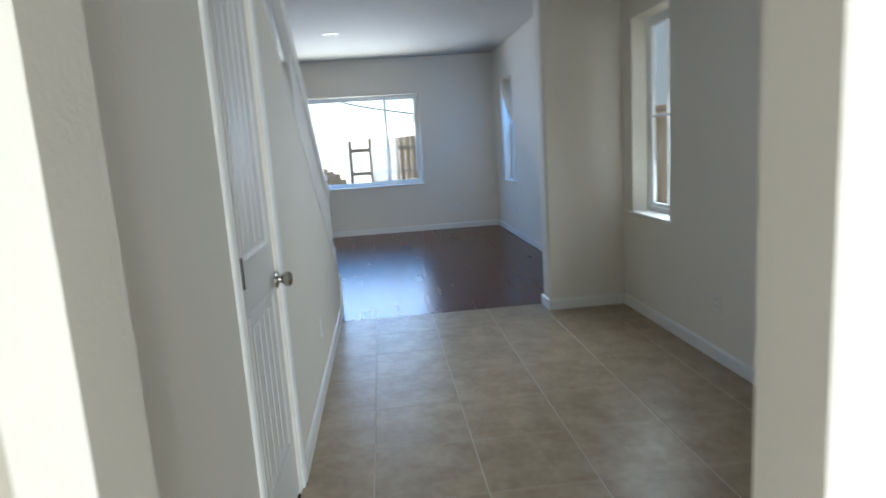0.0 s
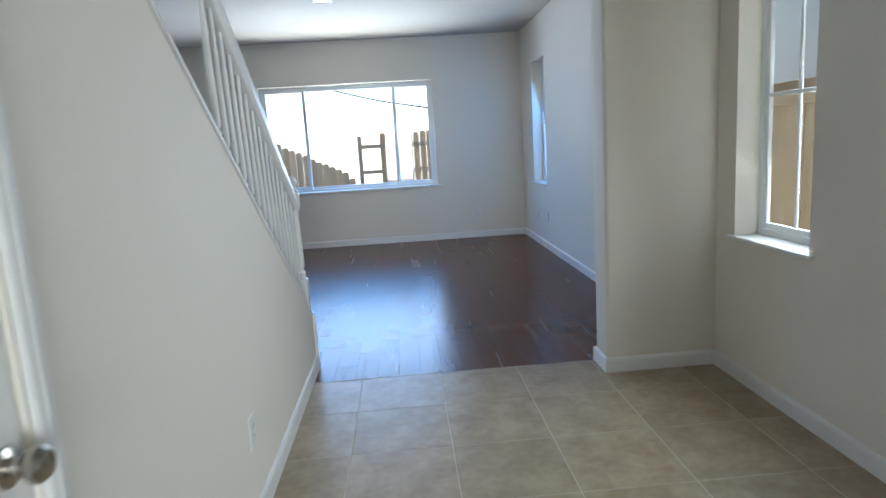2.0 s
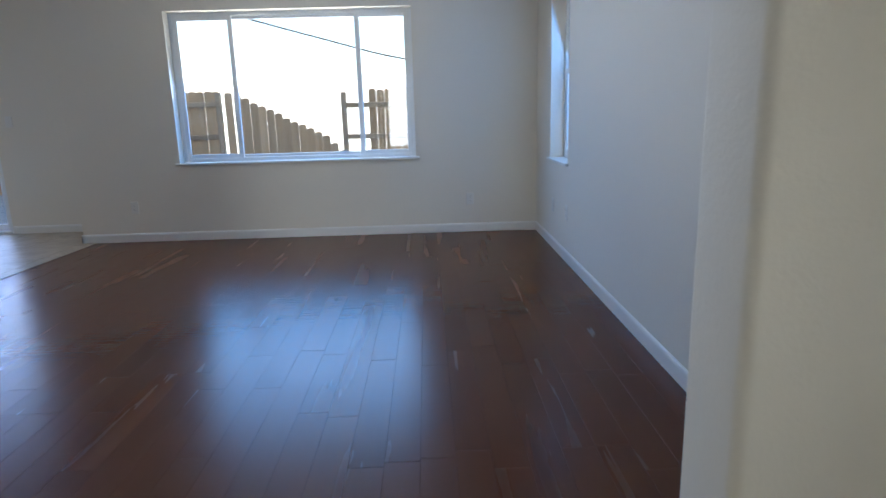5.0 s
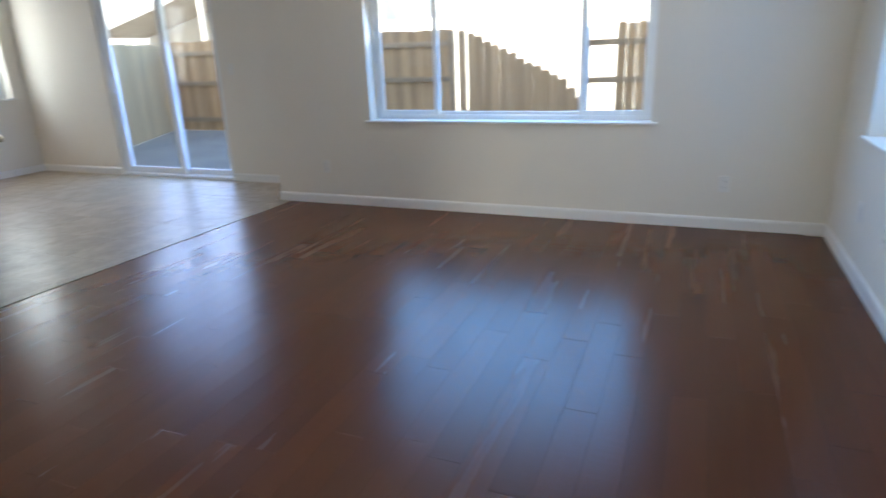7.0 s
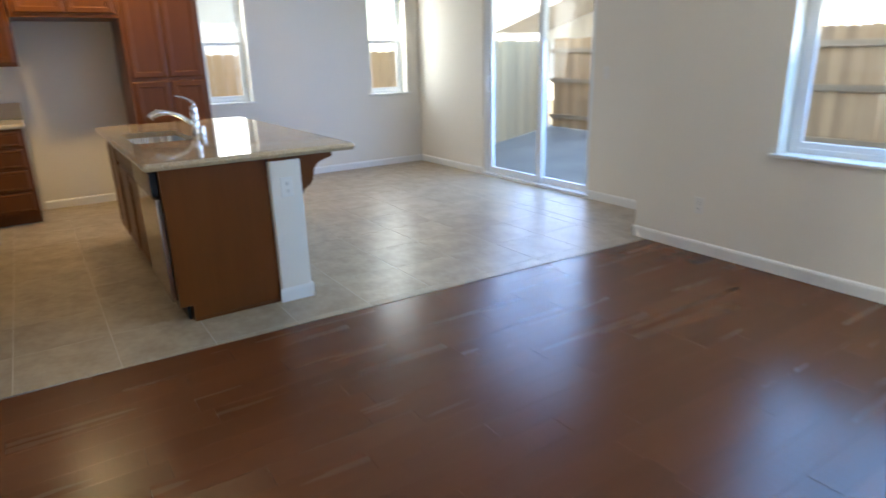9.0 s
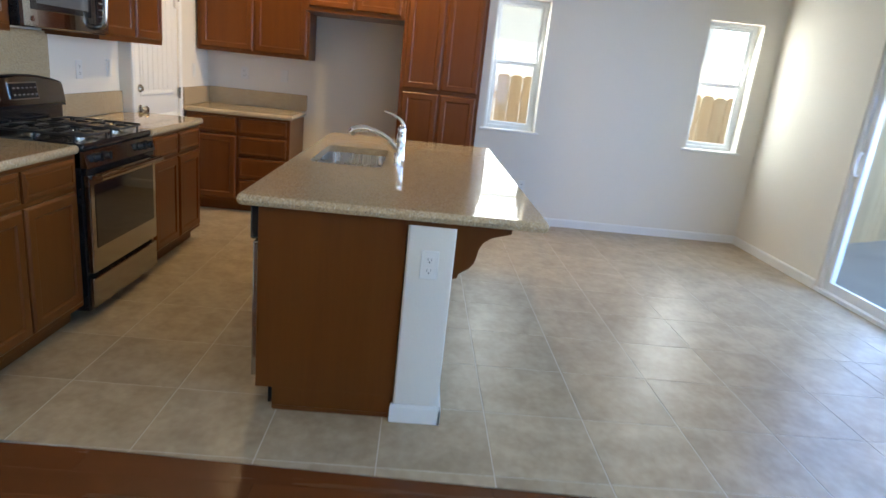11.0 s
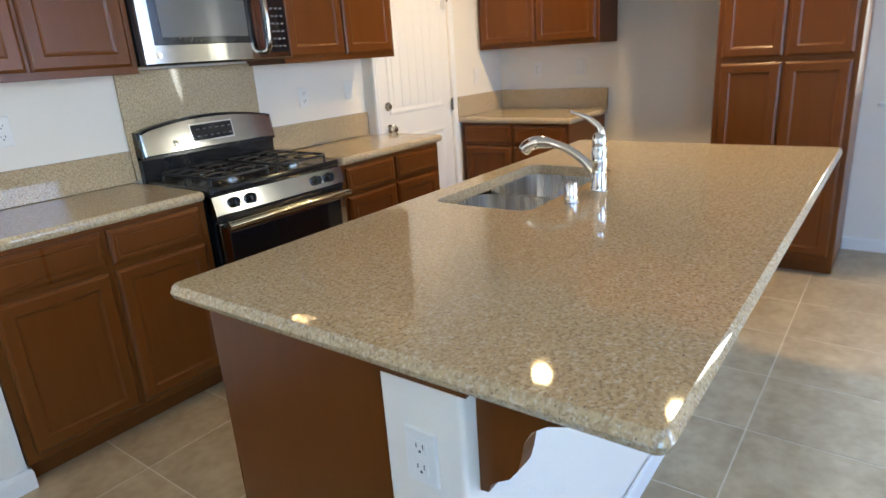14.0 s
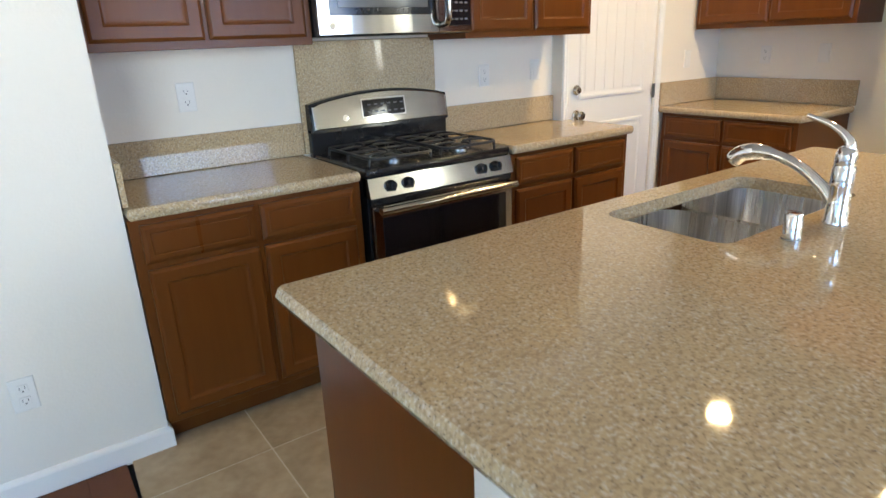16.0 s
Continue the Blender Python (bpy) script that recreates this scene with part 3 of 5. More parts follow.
def hinged_door(name, m, width, height, label, knob_left, deadbolt=False, knob_z=0.925):
    root = thing(name, m, label, "door", kind="structure")
    slab = part("door_slab", plank_door(bmesh.new(), width, height, 0.012), DOOR, root, "white two-panel door with plank grooves")
    n = 4 if width < 0.7 else 6
    for z0, z1 in ((0.24, 0.86), (1.02, height - 0.13)):
        for k in range(n):
            a, b = (0.14 + (width - 0.28) * (k + i) / n for i in (0, 1))
            part("grooved_board", box(a + 0.006, 0.0065, z0 + 0.042, b - 0.006, 0.011, z1 - 0.042, 0.002, 1), DOOR, slab)
    casing(root, width, height + 0.01)
    kx = 0.065 if knob_left else width - 0.065
    round_knob(root, kx, knob_z)
    if deadbolt:
        part("deadbolt", lathe([(0.030, 0.0), (0.030, 0.006), (0.026, 0.012), (0.020, 0.016), (0.018, 0.024), (0.0, 0.026)], pose(kx, 0, 1.075, 90, 0, 0)), NICKEL, root, smooth=True)
    hx = width - 0.004 if knob_left else 0.004
    for z in (0.25, 1.02, 1.79):
        hinge(root, hx - (0.013 if knob_left else 0.016), z)
    return root


# closet door under the stairs faces +x; kitchen door faces +y
hinged_door("door_closet", pose(STAIR, CLOSET[0], 0.006, 0, 0, 90), CLOSET[1] - CLOSET[0], 2.03, "closed white two-panel closet door under the stairs", False, knob_z=0.885)
hinged_door("door_kitchen", pose(KITCHEN_DOOR[1], DOORWALL, 0.006, 0, 0, 180), KITCHEN_DOOR[1] - KITCHEN_DOOR[0], 2.03, "closed white two-panel door with deadbolt and knob", True, True)


# ---- stairs ----
def stair_line(y):
    """Height of the half wall's cap at y."""
    return 0.355 + (5.415 - y) * 0.702


stairs = thing("staircase", Matrix.Identity(4), "white straight staircase with turned balusters beside a half wall", "staircase", kind="structure")
for k in range(13):
    y = 5.40 - 0.254 * k
    part("step", box(STAIR_FAR + 0.002, y - 0.254, 0.0, STAIR - 0.122, y, 0.178 * (k + 1), 0.006, 1), TRIM, stairs)
railing = thing("stair_railing", Matrix.Identity(4), "white painted stair railing with turned balusters and a ball-topped newel", "railing", kind="structure")


def along_slope(y0, y1, x0, x1, lift0, lift1, name, parent):
    """A bar that follows the stairs' slope between two lifts over the cap line."""
    profile = [(x0, lift0), (x1, lift0), (x1, lift1), (x0, lift1)]
    soft = []
    for (ax, al), (bx, bl) in zip(profile, profile[1:] + profile[:1]):
        for f in (0.18, 0.82):
            soft.append((ax + (bx - ax) * f, al + (bl - al) * f))
    rings = [[(x, y, stair_line(y) + l) for x, l in soft] for y in (y0, y1)]
    return part(name, loft(rings, cap_start=True, cap_end=True), TRIM, parent)


along_slope(3.06, 5.463, STAIR - 0.130, STAIR + 0.006, -0.012, 0.010, "cap", railing)
part("end_trim", box(STAIR - 0.13, 5.441, 0.005, STAIR + 0.016, 5.463, 0.345, 0.004), TRIM, railing)
along_slope(3.1, 5.37, STAIR - 0.076, STAIR - 0.008, 0.60, 0.685, "handrail", railing)
BAL = [(0.017, 0.0), (0.017, 0.05), (0.010, 0.062), (0.016, 0.075), (0.019, 0.088), (0.012, 0.10), (0.017, 0.112), (0.018, 0.13), (0.0165, 0.20), (0.013, 0.34), (0.010, 0.47), (0.0085, 0.60)]
bal_mesh = None
for k in range(14):
    y = 5.30 - 0.0945 * k
    if bal_mesh is None:
        bm = lathe(BAL, n=12)
        add_box(bm, -0.016, -0.016, -0.03, 0.016, 0.016, 0.04, 0.002, 1)
        first = part("baluster", bm, TRIM, railing, smooth=True)
        bal_mesh = first.data
        ob = first
    else:
        ob = new("baluster", bal_mesh)
        ob.parent = railing
    ob.matrix_basis = pose(STAIR - 0.042, y, stair_line(y) + 0.012)
NEWEL = [(0.030, 0.14), (0.036, 0.155), (0.030, 0.17), (0.034, 0.185), (0.024, 0.20), (0.031, 0.22), (0.034, 0.25), (0.030, 0.40), (0.026, 0.52), (0.030, 0.54), (0.036, 0.555), (0.030, 0.57)]
bm = lathe(NEWEL, pose(STAIR - 0.042, 5.405, 0.43), 20)
add_box(bm, STAIR - 0.082, 5.365, 0.345, STAIR - 0.002, 5.445, 0.575, 0.006)
add_box(bm, STAIR - 0.078, 5.369, 0.995, STAIR - 0.006, 5.441, 1.09, 0.006)
lathe([(0.034, 1.088), (0.036, 1.098), (0.018, 1.104), (0.022, 1.112), (0.034, 1.128), (0.037, 1.145), (0.032, 1.165), (0.018, 1.178), (0.0, 1.181)], pose(STAIR - 0.042, 5.405, 0), 20, bm)
part("newel_post", bm, TRIM, railing, "turned newel post with a ball top", smooth=True)


# ---- kitchen cabinets ----
DOOR_LEVELS = [(0, -0.019), (0, -0.009), (0.007, -0.003), (0.012, 0.0), (0.050, 0.0), (0.053, -0.003), (0.058, -0.0065), (0.066, -0.0075), (0.074, -0.0070)]
DRAWER_LEVELS = [(0, -0.019), (0, -0.008), (0.010, -0.002), (0.014, 0.0), (0.026, 0.0), (0.030, -0.003), (0.034, -0.001)]


def front(parent, name, x0, x1, z0, z1, levels):
    bm = panelled(bmesh.new(), x0 + 0.004, x1 - 0.004, z0 + 0.004, z1 - 0.004, levels, -0.019)
    return part(name, bm, CAB, parent)


def cabinet(name, m, width, deep, z0, z1, fronts, label, group="", toe=0.0, hollow=0.0):
    """A cabinet whose face frame looks toward -y at y = 0; fronts: (kind, x0, x1, z0, z1)."""
    root = thing(name, m, label, "cabinet", group)
    bm = bmesh.new()
    add_box(bm, 0.0, 0.0, z0 + toe, width, deep, hollow or z1, 0.0015, 1)
    if hollow:
        add_box(bm, 0.0, 0.0, hollow, width, 0.012, z1)
        add_box(bm, 0.0, deep - 0.012, hollow, width, deep, z1)
    if toe:
        add_box(bm, 0.004, 0.07, z0 + 0.005, width - 0.004, deep - 0.01, z0 + toe + 0.001)
    part("body", bm, CAB, root)
    for kind, a, b, c, d in fronts:
        front(root, kind, a, b, c, d, DRAWER_LEVELS if kind == "drawer" else DOOR_LEVELS)
    return root


def base_fronts(width):
    h = width / 2
    e = 0.028
    return [("drawer", e, h - 0.006, 0.715, 0.858), ("drawer", h + 0.006, width - e, 0.715, 0.858),
            ("cabinet_door", e, h - 0.006, 0.125, 0.70), ("cabinet_door", h + 0.006, width - e, 0.125, 0.70)]


FRONT_A = 5.845
cabinet("base_cabinet", pose(-2.535, FRONT_A, 0, 0, 0, 180), 0.855, FRONT_A - SOUTH - 0.004, 0, 0.875, base_fronts(0.855), "reddish-brown wood base cabinet with two drawers over two doors", "base cabinets", 0.10)
cabinet("base_cabinet", pose(-4.195, FRONT_A, 0, 0, 0, 180), 0.85, FRONT_A - SOUTH - 0.09, 0, 0.875, base_fronts(0.85), "reddish-brown wood base cabinet beside the white door", "base cabinets", 0.10)
UP_A = 5.625
up2 = lambda w: [("cabinet_door", 0.022, w / 2 - 0.004, 1.425, 2.30), ("cabinet_door", w / 2 + 0.004, w - 0.022, 1.425, 2.30)]
cabinet("wall_cabinet", pose(-2.535, UP_A, 0, 0, 0, 180), 0.814, UP_A - SOUTH - 0.004, 1.40, 2.32, up2(0.814), "reddish-brown two-door wall cabinet over the counter", "wall cabinets")
cabinet("wall_cabinet", pose(-4.115, UP_A, 0, 0, 0, 180), 0.85, UP_A - SOUTH - 0.004, 1.40, 2.32, up2(0.85), "reddish-brown two-door wall cabinet next to the microwave", "wall cabinets")
cabinet("wall_cabinet", pose(-3.352, UP_A, 0, 0, 0, 180), 0.761, UP_A - SOUTH - 0.004, 1.828, 2.32, [("cabinet_door", 0.022, 0.377, 1.852, 2.30), ("cabinet_door", 0.385, 0.740, 1.852, 2.30)], "short reddish-brown cabinet above the microwave", "wall cabinets")
# along the west wall, facing +x
FRONT_B, UP_B, TALL = -5.955, -6.255, -5.96
cabinet("base_cabinet", pose(FRONT_B, DOORWALL + 0.024, 0, 0, 0, 90), 0.905, FRONT_B - WEST - 0.004, 0, 0.875,
        [("drawer", 0.028, 0.44, 0.715, 0.858), ("cabinet_door", 0.028, 0.44, 0.125, 0.70), ("drawer", 0.455, 0.88, 0.715, 0.858), ("drawer", 0.455, 0.88, 0.525, 0.70), ("drawer", 0.455, 0.88, 0.325, 0.51), ("drawer", 0.455, 0.88, 0.125, 0.31)],
        "reddish-brown base cabinet with a door and a bank of drawers", "base cabinets", 0.10)
cabinet("wall_cabinet", pose(UP_B, DOORWALL + 0.024, 0, 0, 0, 90), 0.99, UP_B - WEST - 0.004, 1.40, 2.32, up2(0.99), "reddish-brown two-door wall cabinet beside the fridge space", "wall cabinets")
cabinet("fridge_cabinet", pose(TALL, 6.41, 0, 0, 0, 90), 0.838, TALL - WEST - 0.004, 1.805, 2.32, [("cabinet_door", 0.03, 0.415, 1.835, 2.30), ("cabinet_door", 0.423, 0.81, 1.835, 2.30)], "deep reddish-brown cabinet over the empty fridge space", "wall cabinets")
cabinet("pantry_cabinet", pose(TALL, 7.25, 0, 0, 0, 90), 0.71, TALL - WEST - 0.004, 0, 2.32,
        [("cabinet_door", 0.025, 0.350, 1.258, 2.30), ("cabinet_door", 0.360, 0.685, 1.258, 2.30), ("cabinet_door", 0.025, 0.350, 0.125, 1.235), ("cabinet_door", 0.360, 0.685, 0.125, 1.235)],
        "tall reddish-brown four-door pantry cabinet", "", 0.10)


# ---- counters ----
def slab_rings(x0, y0, x1, y1, z0, z1, r, e):
    steps = ((0.0, e), (0.15, e * 0.45), (0.5, 0.0), (0.85, e * 0.45), (1.0, e))
    rings = [rounded(x0 + i, y0 + i, x1 - i, y1 - i, max(r - i, 0.002), z0 + (z1 - z0) * f) for f, i in steps]
    return rings


def worktop(name, x0, y0, x1, y1, label, r=0.012, splash=()):
    root = thing(name, Matrix.Identity(4), label, "countertop")
    part("slab", loft(slab_rings(x0, y0, x1, y1, 0.876, 0.916, r, 0.010), cap_start=True, cap_end=True), GRANITE, root, smooth="sides")
    for a, b, c, d, e, f in splash:
        part("backsplash", box(a, b, c, d, e, f, 0.003), GRANITE, root)
    return root


worktop("countertop", -3.388, SOUTH + 0.002, -2.535, 5.872, "polished speckled beige granite countertop", 0.006,
        [(-3.388, SOUTH + 0.002, 0.917, -2.556, SOUTH + 0.022, 1.062), (-2.553, SOUTH + 0.023, 0.917, -2.534, 5.83, 1.062)])
worktop("countertop", -5.078, SOUTH + 0.088, -4.192, 5.872, "polished granite countertop ending beside the white door", 0.02)
tagged(link_mesh("backsplash", box(-4.998, SOUTH + 0.002, 0.870, -4.192, SOUTH + 0.087, 0.914), GRANITE), "granite strip closing the counter to the wall", "backsplash")
tagged(link_mesh("backsplash", box(-4.998, SOUTH + 0.002, 0.917, -4.142, SOUTH + 0.022, 1.062, 0.003), GRANITE), "low polished granite backsplash along the wall", "backsplash")
tagged(link_mesh("backsplash", box(-4.140, SOUTH + 0.002, 0.917, -3.392, SOUTH + 0.021, 1.415, 0.003), GRANITE), "tall granite backsplash panel behind the stove", "backsplash")
worktop("countertop", WEST + 0.002, DOORWALL + 0.002, -5.925, 6.345, "polished granite countertop in the kitchen corner", 0.012,
        [(WEST + 0.002, DOORWALL + 0.023, 0.917, WEST + 0.022, 6.345, 1.07), (WEST + 0.002, DOORWALL + 0.002, 0.917, -5.93, DOORWALL + 0.022, 1.07)])

# ---- island ----
ISL_X0, ISL_X1, ISL_Y0, ISL_Y1 = -5.03, -2.668, 6.81, 7.998
SX0, SX1, SY0, SY1 = -4.315, -3.595, 6.912, 7.285
island_top = thing("island_countertop", Matrix.Identity(4), "large polished granite island countertop with rounded edges and a sink cutout", "countertop")
rings = slab_rings(ISL_X0, ISL_Y0, ISL_X1, ISL_Y1, 0.876, 0.916, 0.026, 0.012)
hole = [rounded(SX0, SY0, SX1, SY1, 0.05, z) for z in (0.916, 0.876)]
part("slab", loft(rings + hole, wrap=True), GRANITE, island_top, smooth="sides")

knee = thing("island_wall", Matrix.Identity(4), "white painted half wall carrying the island counter", "half wall", kind="structure")
part("wall_body", loft([rounded(-4.93, 7.46, -2.70, 7.648, 0.012, z) for z in (0.0, 0.855)], cap_start=True, cap_end=True), WALL, knee, smooth=True)
for a, b, c, d in ((-4.94, 7.648, -2.686, 7.662), (-2.70, 7.447, -2.686, 7.662)):
    part("baseboard", loft([rounded(a, b, c, d, 0.003, z, 2) for z in (0.003, 0.072)] + [rounded(a + 0.004, b + 0.004, c - 0.004, d - 0.004, 0.002, 0.088, 2)], cap_start=True, cap_end=True), TRIM, knee)
part("top_trim", box(-4.93, 7.452, 0.856, -2.694, 7.662, 0.875), CAB, knee, "thin brown wood trim under the counter")

isl = cabinet("island_cabinet", pose(-4.92, 6.885, 0, 0, 0, 0), 1.54, 0.57, 0, 0.875,
              [("cabinet_door", 0.03, 0.50, 0.125, 0.86), ("cabinet_door", 0.53, 1.02, 0.125, 0.70), ("cabinet_door", 1.03, 1.52, 0.125, 0.70), ("drawer", 0.53, 1.52, 0.715, 0.86)],
              "reddish-brown wood island cabinet under the sink", "", 0.10, 0.66)
bm = box(2.168, 0.0, 0.10, 2.195, 0.572, 0.875, 0.002)
add_box(bm, 2.168, 0.07, 0.004, 2.194, 0.572, 0.101)
part("end_panel", bm, CAB, isl, "plain reddish-brown wood end panel")
part("shoe_strip", box(2.1955, 0.075, 0.004, 2.205, 0.57, 0.022, 0.003), CAB, isl)

dishwasher = thing("dishwasher", pose(-3.375, 6.885, 0, 0, 0, 0), "stainless dishwasher with a black control strip under the island counter", "dishwasher")
part("tub", box(0.004, 0.0, 0.10, 0.620, 0.56, 0.865), BLACK, dishwasher)
part("door_panel", box(0.008, -0.028, 0.13, 0.616, -0.001, 0.715, 0.006), STEEL, dishwasher)
part("control_strip", box(0.008, -0.040, 0.722, 0.616, -0.001, 0.86, 0.008), BLACK, dishwasher, "black control strip with a pocket handle")
part("toe_plate", box(0.01, 0.045, 0.008, 0.612, 0.06, 0.099), BLACK, dishwasher)


def corbel(m):
    """A scrolled wooden bracket in the yz plane; its back is at y = 0, its top at z = 0."""
    root = thing("corbel", m, "scrolled reddish-brown wooden corbel under the counter overhang", "corbel", "island corbels")
    line = [(0.0, 0.0), (0.215, 0.0), (0.215, -0.022)]
    line += [(y, z) for y, z in ((0.20, -0.028), (0.17, -0.036), (0.135, -0.048), (0.108, -0.068), (0.093, -0.095), (0.088, -0.125), (0.080, -0.155), (0.062, -0.180), (0.036, -0.196), (0.022, -0.208), (0.018, -0.225), (0.0, -0.228))]
    bm = loft([[(x, y, z) for y, z in line] for x in (0.0, 0.045)], cap_start=True, cap_end=True)
    part("bracket", bm, CAB, root)
    return root


first = corbel(pose(-2.785, 7.650, 0.866))
for x in (-3.82, -4.88):
    copy_thing(first, pose(x, 7.650, 0.866))

# sink with two bowls, and the taps
sink = thing("kitchen_sink", Matrix.Identity(4), "undermounted stainless steel double-bowl sink", "sink")
mid = -3.93
for x0, x1 in ((SX0 - 0.008, mid - 0.012), (mid + 0.012, SX1 + 0.008)):
    y0, y1 = SY0 - 0.008, SY1 + 0.008
    rings = [rounded(x0, y0, x1, y1, 0.07, 0.875), rounded(x0 + 0.004, y0 + 0.004, x1 - 0.004, y1 - 0.004, 0.07, 0.72),
             rounded(x0 + 0.012, y0 + 0.012, x1 - 0.012, y1 - 0.012, 0.065, 0.70), rounded(x0 + 0.035, y0 + 0.035, x1 - 0.035, y1 - 0.035, 0.05, 0.686)]
    part("bowl", loft(rings, cap_end=True), SINK, sink, smooth=True)
    part("drain", lathe([(0.045, 0.684), (0.045, 0.689), (0.036, 0.691), (0.030, 0.688), (0.0, 0.688)], pose((x0 + x1) / 2, (y0 + y1) / 2, 0), 24), CHROME, sink, smooth=True)
part("divider", box(mid - 0.0125, SY0 - 0.008, 0.73, mid + 0.0125, SY1 + 0.008, 0.866, 0.008), SINK, sink)

faucet = thing("faucet", pose(-3.955, 7.366, 0.9165), "polished chrome single-lever pull-out kitchen faucet", "faucet")
part("body", lathe([(0.030, 0.0), (0.030, 0.006), (0.0265, 0.012), (0.0255, 0.085), (0.0265, 0.095), (0.0265, 0.142), (0.0235, 0.148), (0.0245, 0.153), (0.0245, 0.176), (0.019, 0.192), (0.008, 0.199), (0.0, 0.200)], n=28), CHROME, faucet, smooth=True)
spout = smooth_line([(0, -0.010, 0.052), (0, -0.045, 0.088), (0, -0.100, 0.128), (0, -0.165, 0.152), (0, -0.225, 0.157), (0, -0.262, 0.148)])
part("spout", tube(spout, [0.019 - 0.0045 * min(1, i / 10) for i in range(len(spout))], 16), CHROME, faucet, smooth=True)
head = smooth_line([(0, -0.175, 0.1535), (0, -0.225, 0.157), (0, -0.268, 0.145), (0, -0.290, 0.122)])
part("spray_head", tube(head, [0.0155, 0.017, 0.0195, 0.021, 0.0215, 0.022] + [0.0235] * (len(head) - 7) + [0.0205], 16), CHROME, faucet, smooth=True)
lever = smooth_line([(0, 0.002, 0.178), (0, 0.004, 0.200), (0, -0.010, 0.222), (0, -0.048, 0.246), (0, -0.105, 0.264)])
part("lever", tube(lever, [0.018 - 0.0125 * (i / (len(lever) - 1)) ** 0.7 for i in range(len(lever))], 12), CHROME, faucet, smooth=True)
air_gap = thing("air_gap", pose(-3.745, 7.360, 0.9165), "short chrome cylinder air gap beside the faucet", "air gap")
part("cap", lathe([(0.023, 0.0), (0.023, 0.003), (0.0205, 0.005), (0.0205, 0.062), (0.017, 0.068), (0.0, 0.069)], n=24), CHROME, air_gap, smooth=True)



# ---- stove ----
stove = thing("gas_stove", pose(-3.412, 5.862, 0, 0, 0, 180), "stainless and black freestanding gas stove with an arched back panel", "stove")
W, D = 0.760, 0.545
part("body", box(0.0, 0.0, 0.055, W, D, 0.885, 0.004), BLACK, stove)
part("storage_drawer", box(0.006, -0.030, 0.075, W - 0.006, -0.001, 0.236, 0.008), STEEL, stove)
bm = box(0.006, -0.032, 0.262, W - 0.006, -0.001, 0.765, 0.006)
oven_door = part("oven_door", bm, STEEL, stove, "stainless oven door")
part("oven_window", box(0.048, -0.0345, 0.388, W - 0.048, -0.0325, 0.715, 0.0008, 1), BLACK_GLASS, oven_door, "black glass oven window")
bm = tube([(0.02, -0.075, 0.755), (W - 0.02, -0.075, 0.755)], 0.0165, 14)
for x in (0.035, W - 0.035):
    add_box(bm, x - 0.012, -0.072, 0.743, x + 0.012, -0.030, 0.767, 0.003, 1)
part("oven_handle", bm, STEEL, oven_door, smooth=True)
part("vent_strip", box(0.004, -0.022, 0.768, W - 0.004, -0.001, 0.797, 0.003), BLACK, stove)
panel = part("control_panel", loft([[(x, -0.030, 0.800), (x, -0.012, 0.880), (x, 0.03, 0.882), (x, 0.03, 0.800)] for x in (0.0, W)], cap_start=True, cap_end=True), STEEL, stove, "slanted stainless control panel")
for x in (0.10, 0.185, W - 0.185, W - 0.10):
    knob = part("burner_knob", lathe([(0.024, 0.0), (0.024, 0.006), (0.020, 0.010), (0.018, 0.026), (0.015, 0.029), (0.0, 0.030)], pose(x, -0.0215, 0.842, 78, 0, 0), 20), BLACK, stove, "black burner knob", smooth=True)
    part("grip", box(x - 0.0045, -0.060, 0.826, x + 0.0045, -0.045, 0.866, 0.002), BLACK, knob)
part("cooktop", loft(slab_rings(-0.002, -0.014, W + 0.002, 0.496, 0.883, 0.917, 0.02, 0.008), cap_start=True, cap_end=True), BLACK, stove, smooth="sides")
for cx in (0.20, W - 0.20):
    for cy in (0.125, 0.345):
        burner = part("burner", lathe([(0.050, 0.917), (0.050, 0.922), (0.040, 0.926), (0.040, 0.932)], pose(cx, cy, 0), 24), STEEL, stove, "steel burner ring with a black cap", smooth=True)
        part("cap", lathe([(0.034, 0.9322), (0.034, 0.939), (0.028, 0.943), (0.0, 0.944)], pose(cx, cy, 0), 24), IRON, burner, smooth=True)
    bm = bmesh.new()
    gx, gz = 0.150, 0.948
    loop = [Vector(p) for p in rounded(cx - gx, 0.02, cx + gx, 0.455, 0.04, gz, 3)]
    tube(loop + [loop[0]], 0.0065, 8, bm)
    tube([(cx - gx, 0.237, gz), (cx + gx, 0.237, gz)], 0.0065, 8, bm)
    for cy in (0.125, 0.345):
        for ang in (0, 90, 180, 270):
            ca, sa = math.cos(radians(ang)), math.sin(radians(ang))
            r1 = gx if ang in (0, 180) else 0.108
            tube(smooth_line([(cx + ca * 0.028, cy + sa * 0.028, gz + 0.003), (cx + ca * 0.07, cy + sa * 0.07, gz + 0.006), (cx + ca * r1, cy + sa * r1, gz)], 3), 0.0055, 8, bm)
    for sx in (-gx, gx):
        for sy in (0.05, 0.237, 0.425):
            tube([(cx + sx, sy, gz), (cx + sx * 1.03, sy, 0.917)], 0.006, 8, bm)
    part("grate", bm, IRON, stove, "black cast-iron burner grate", smooth=True)
n = 16
low, high = 1.022, 1.142
arch = [(W * i / n, high + 0.045 * math.sin(math.pi * i / n) ** 0.8) for i in range(n + 1)]
bm = box(0.0, 0.497, 0.90, W, 0.536, 1.03, 0.004)
loft([[(x, y + (0.16 * (z - low) if y < 0.5 else 0.0), z) for x, z in [(0.0, low - 0.008), (W, low - 0.008)] + arch[::-1]] for y in (0.479, 0.539)], cap_start=True, cap_end=True, bm=bm)
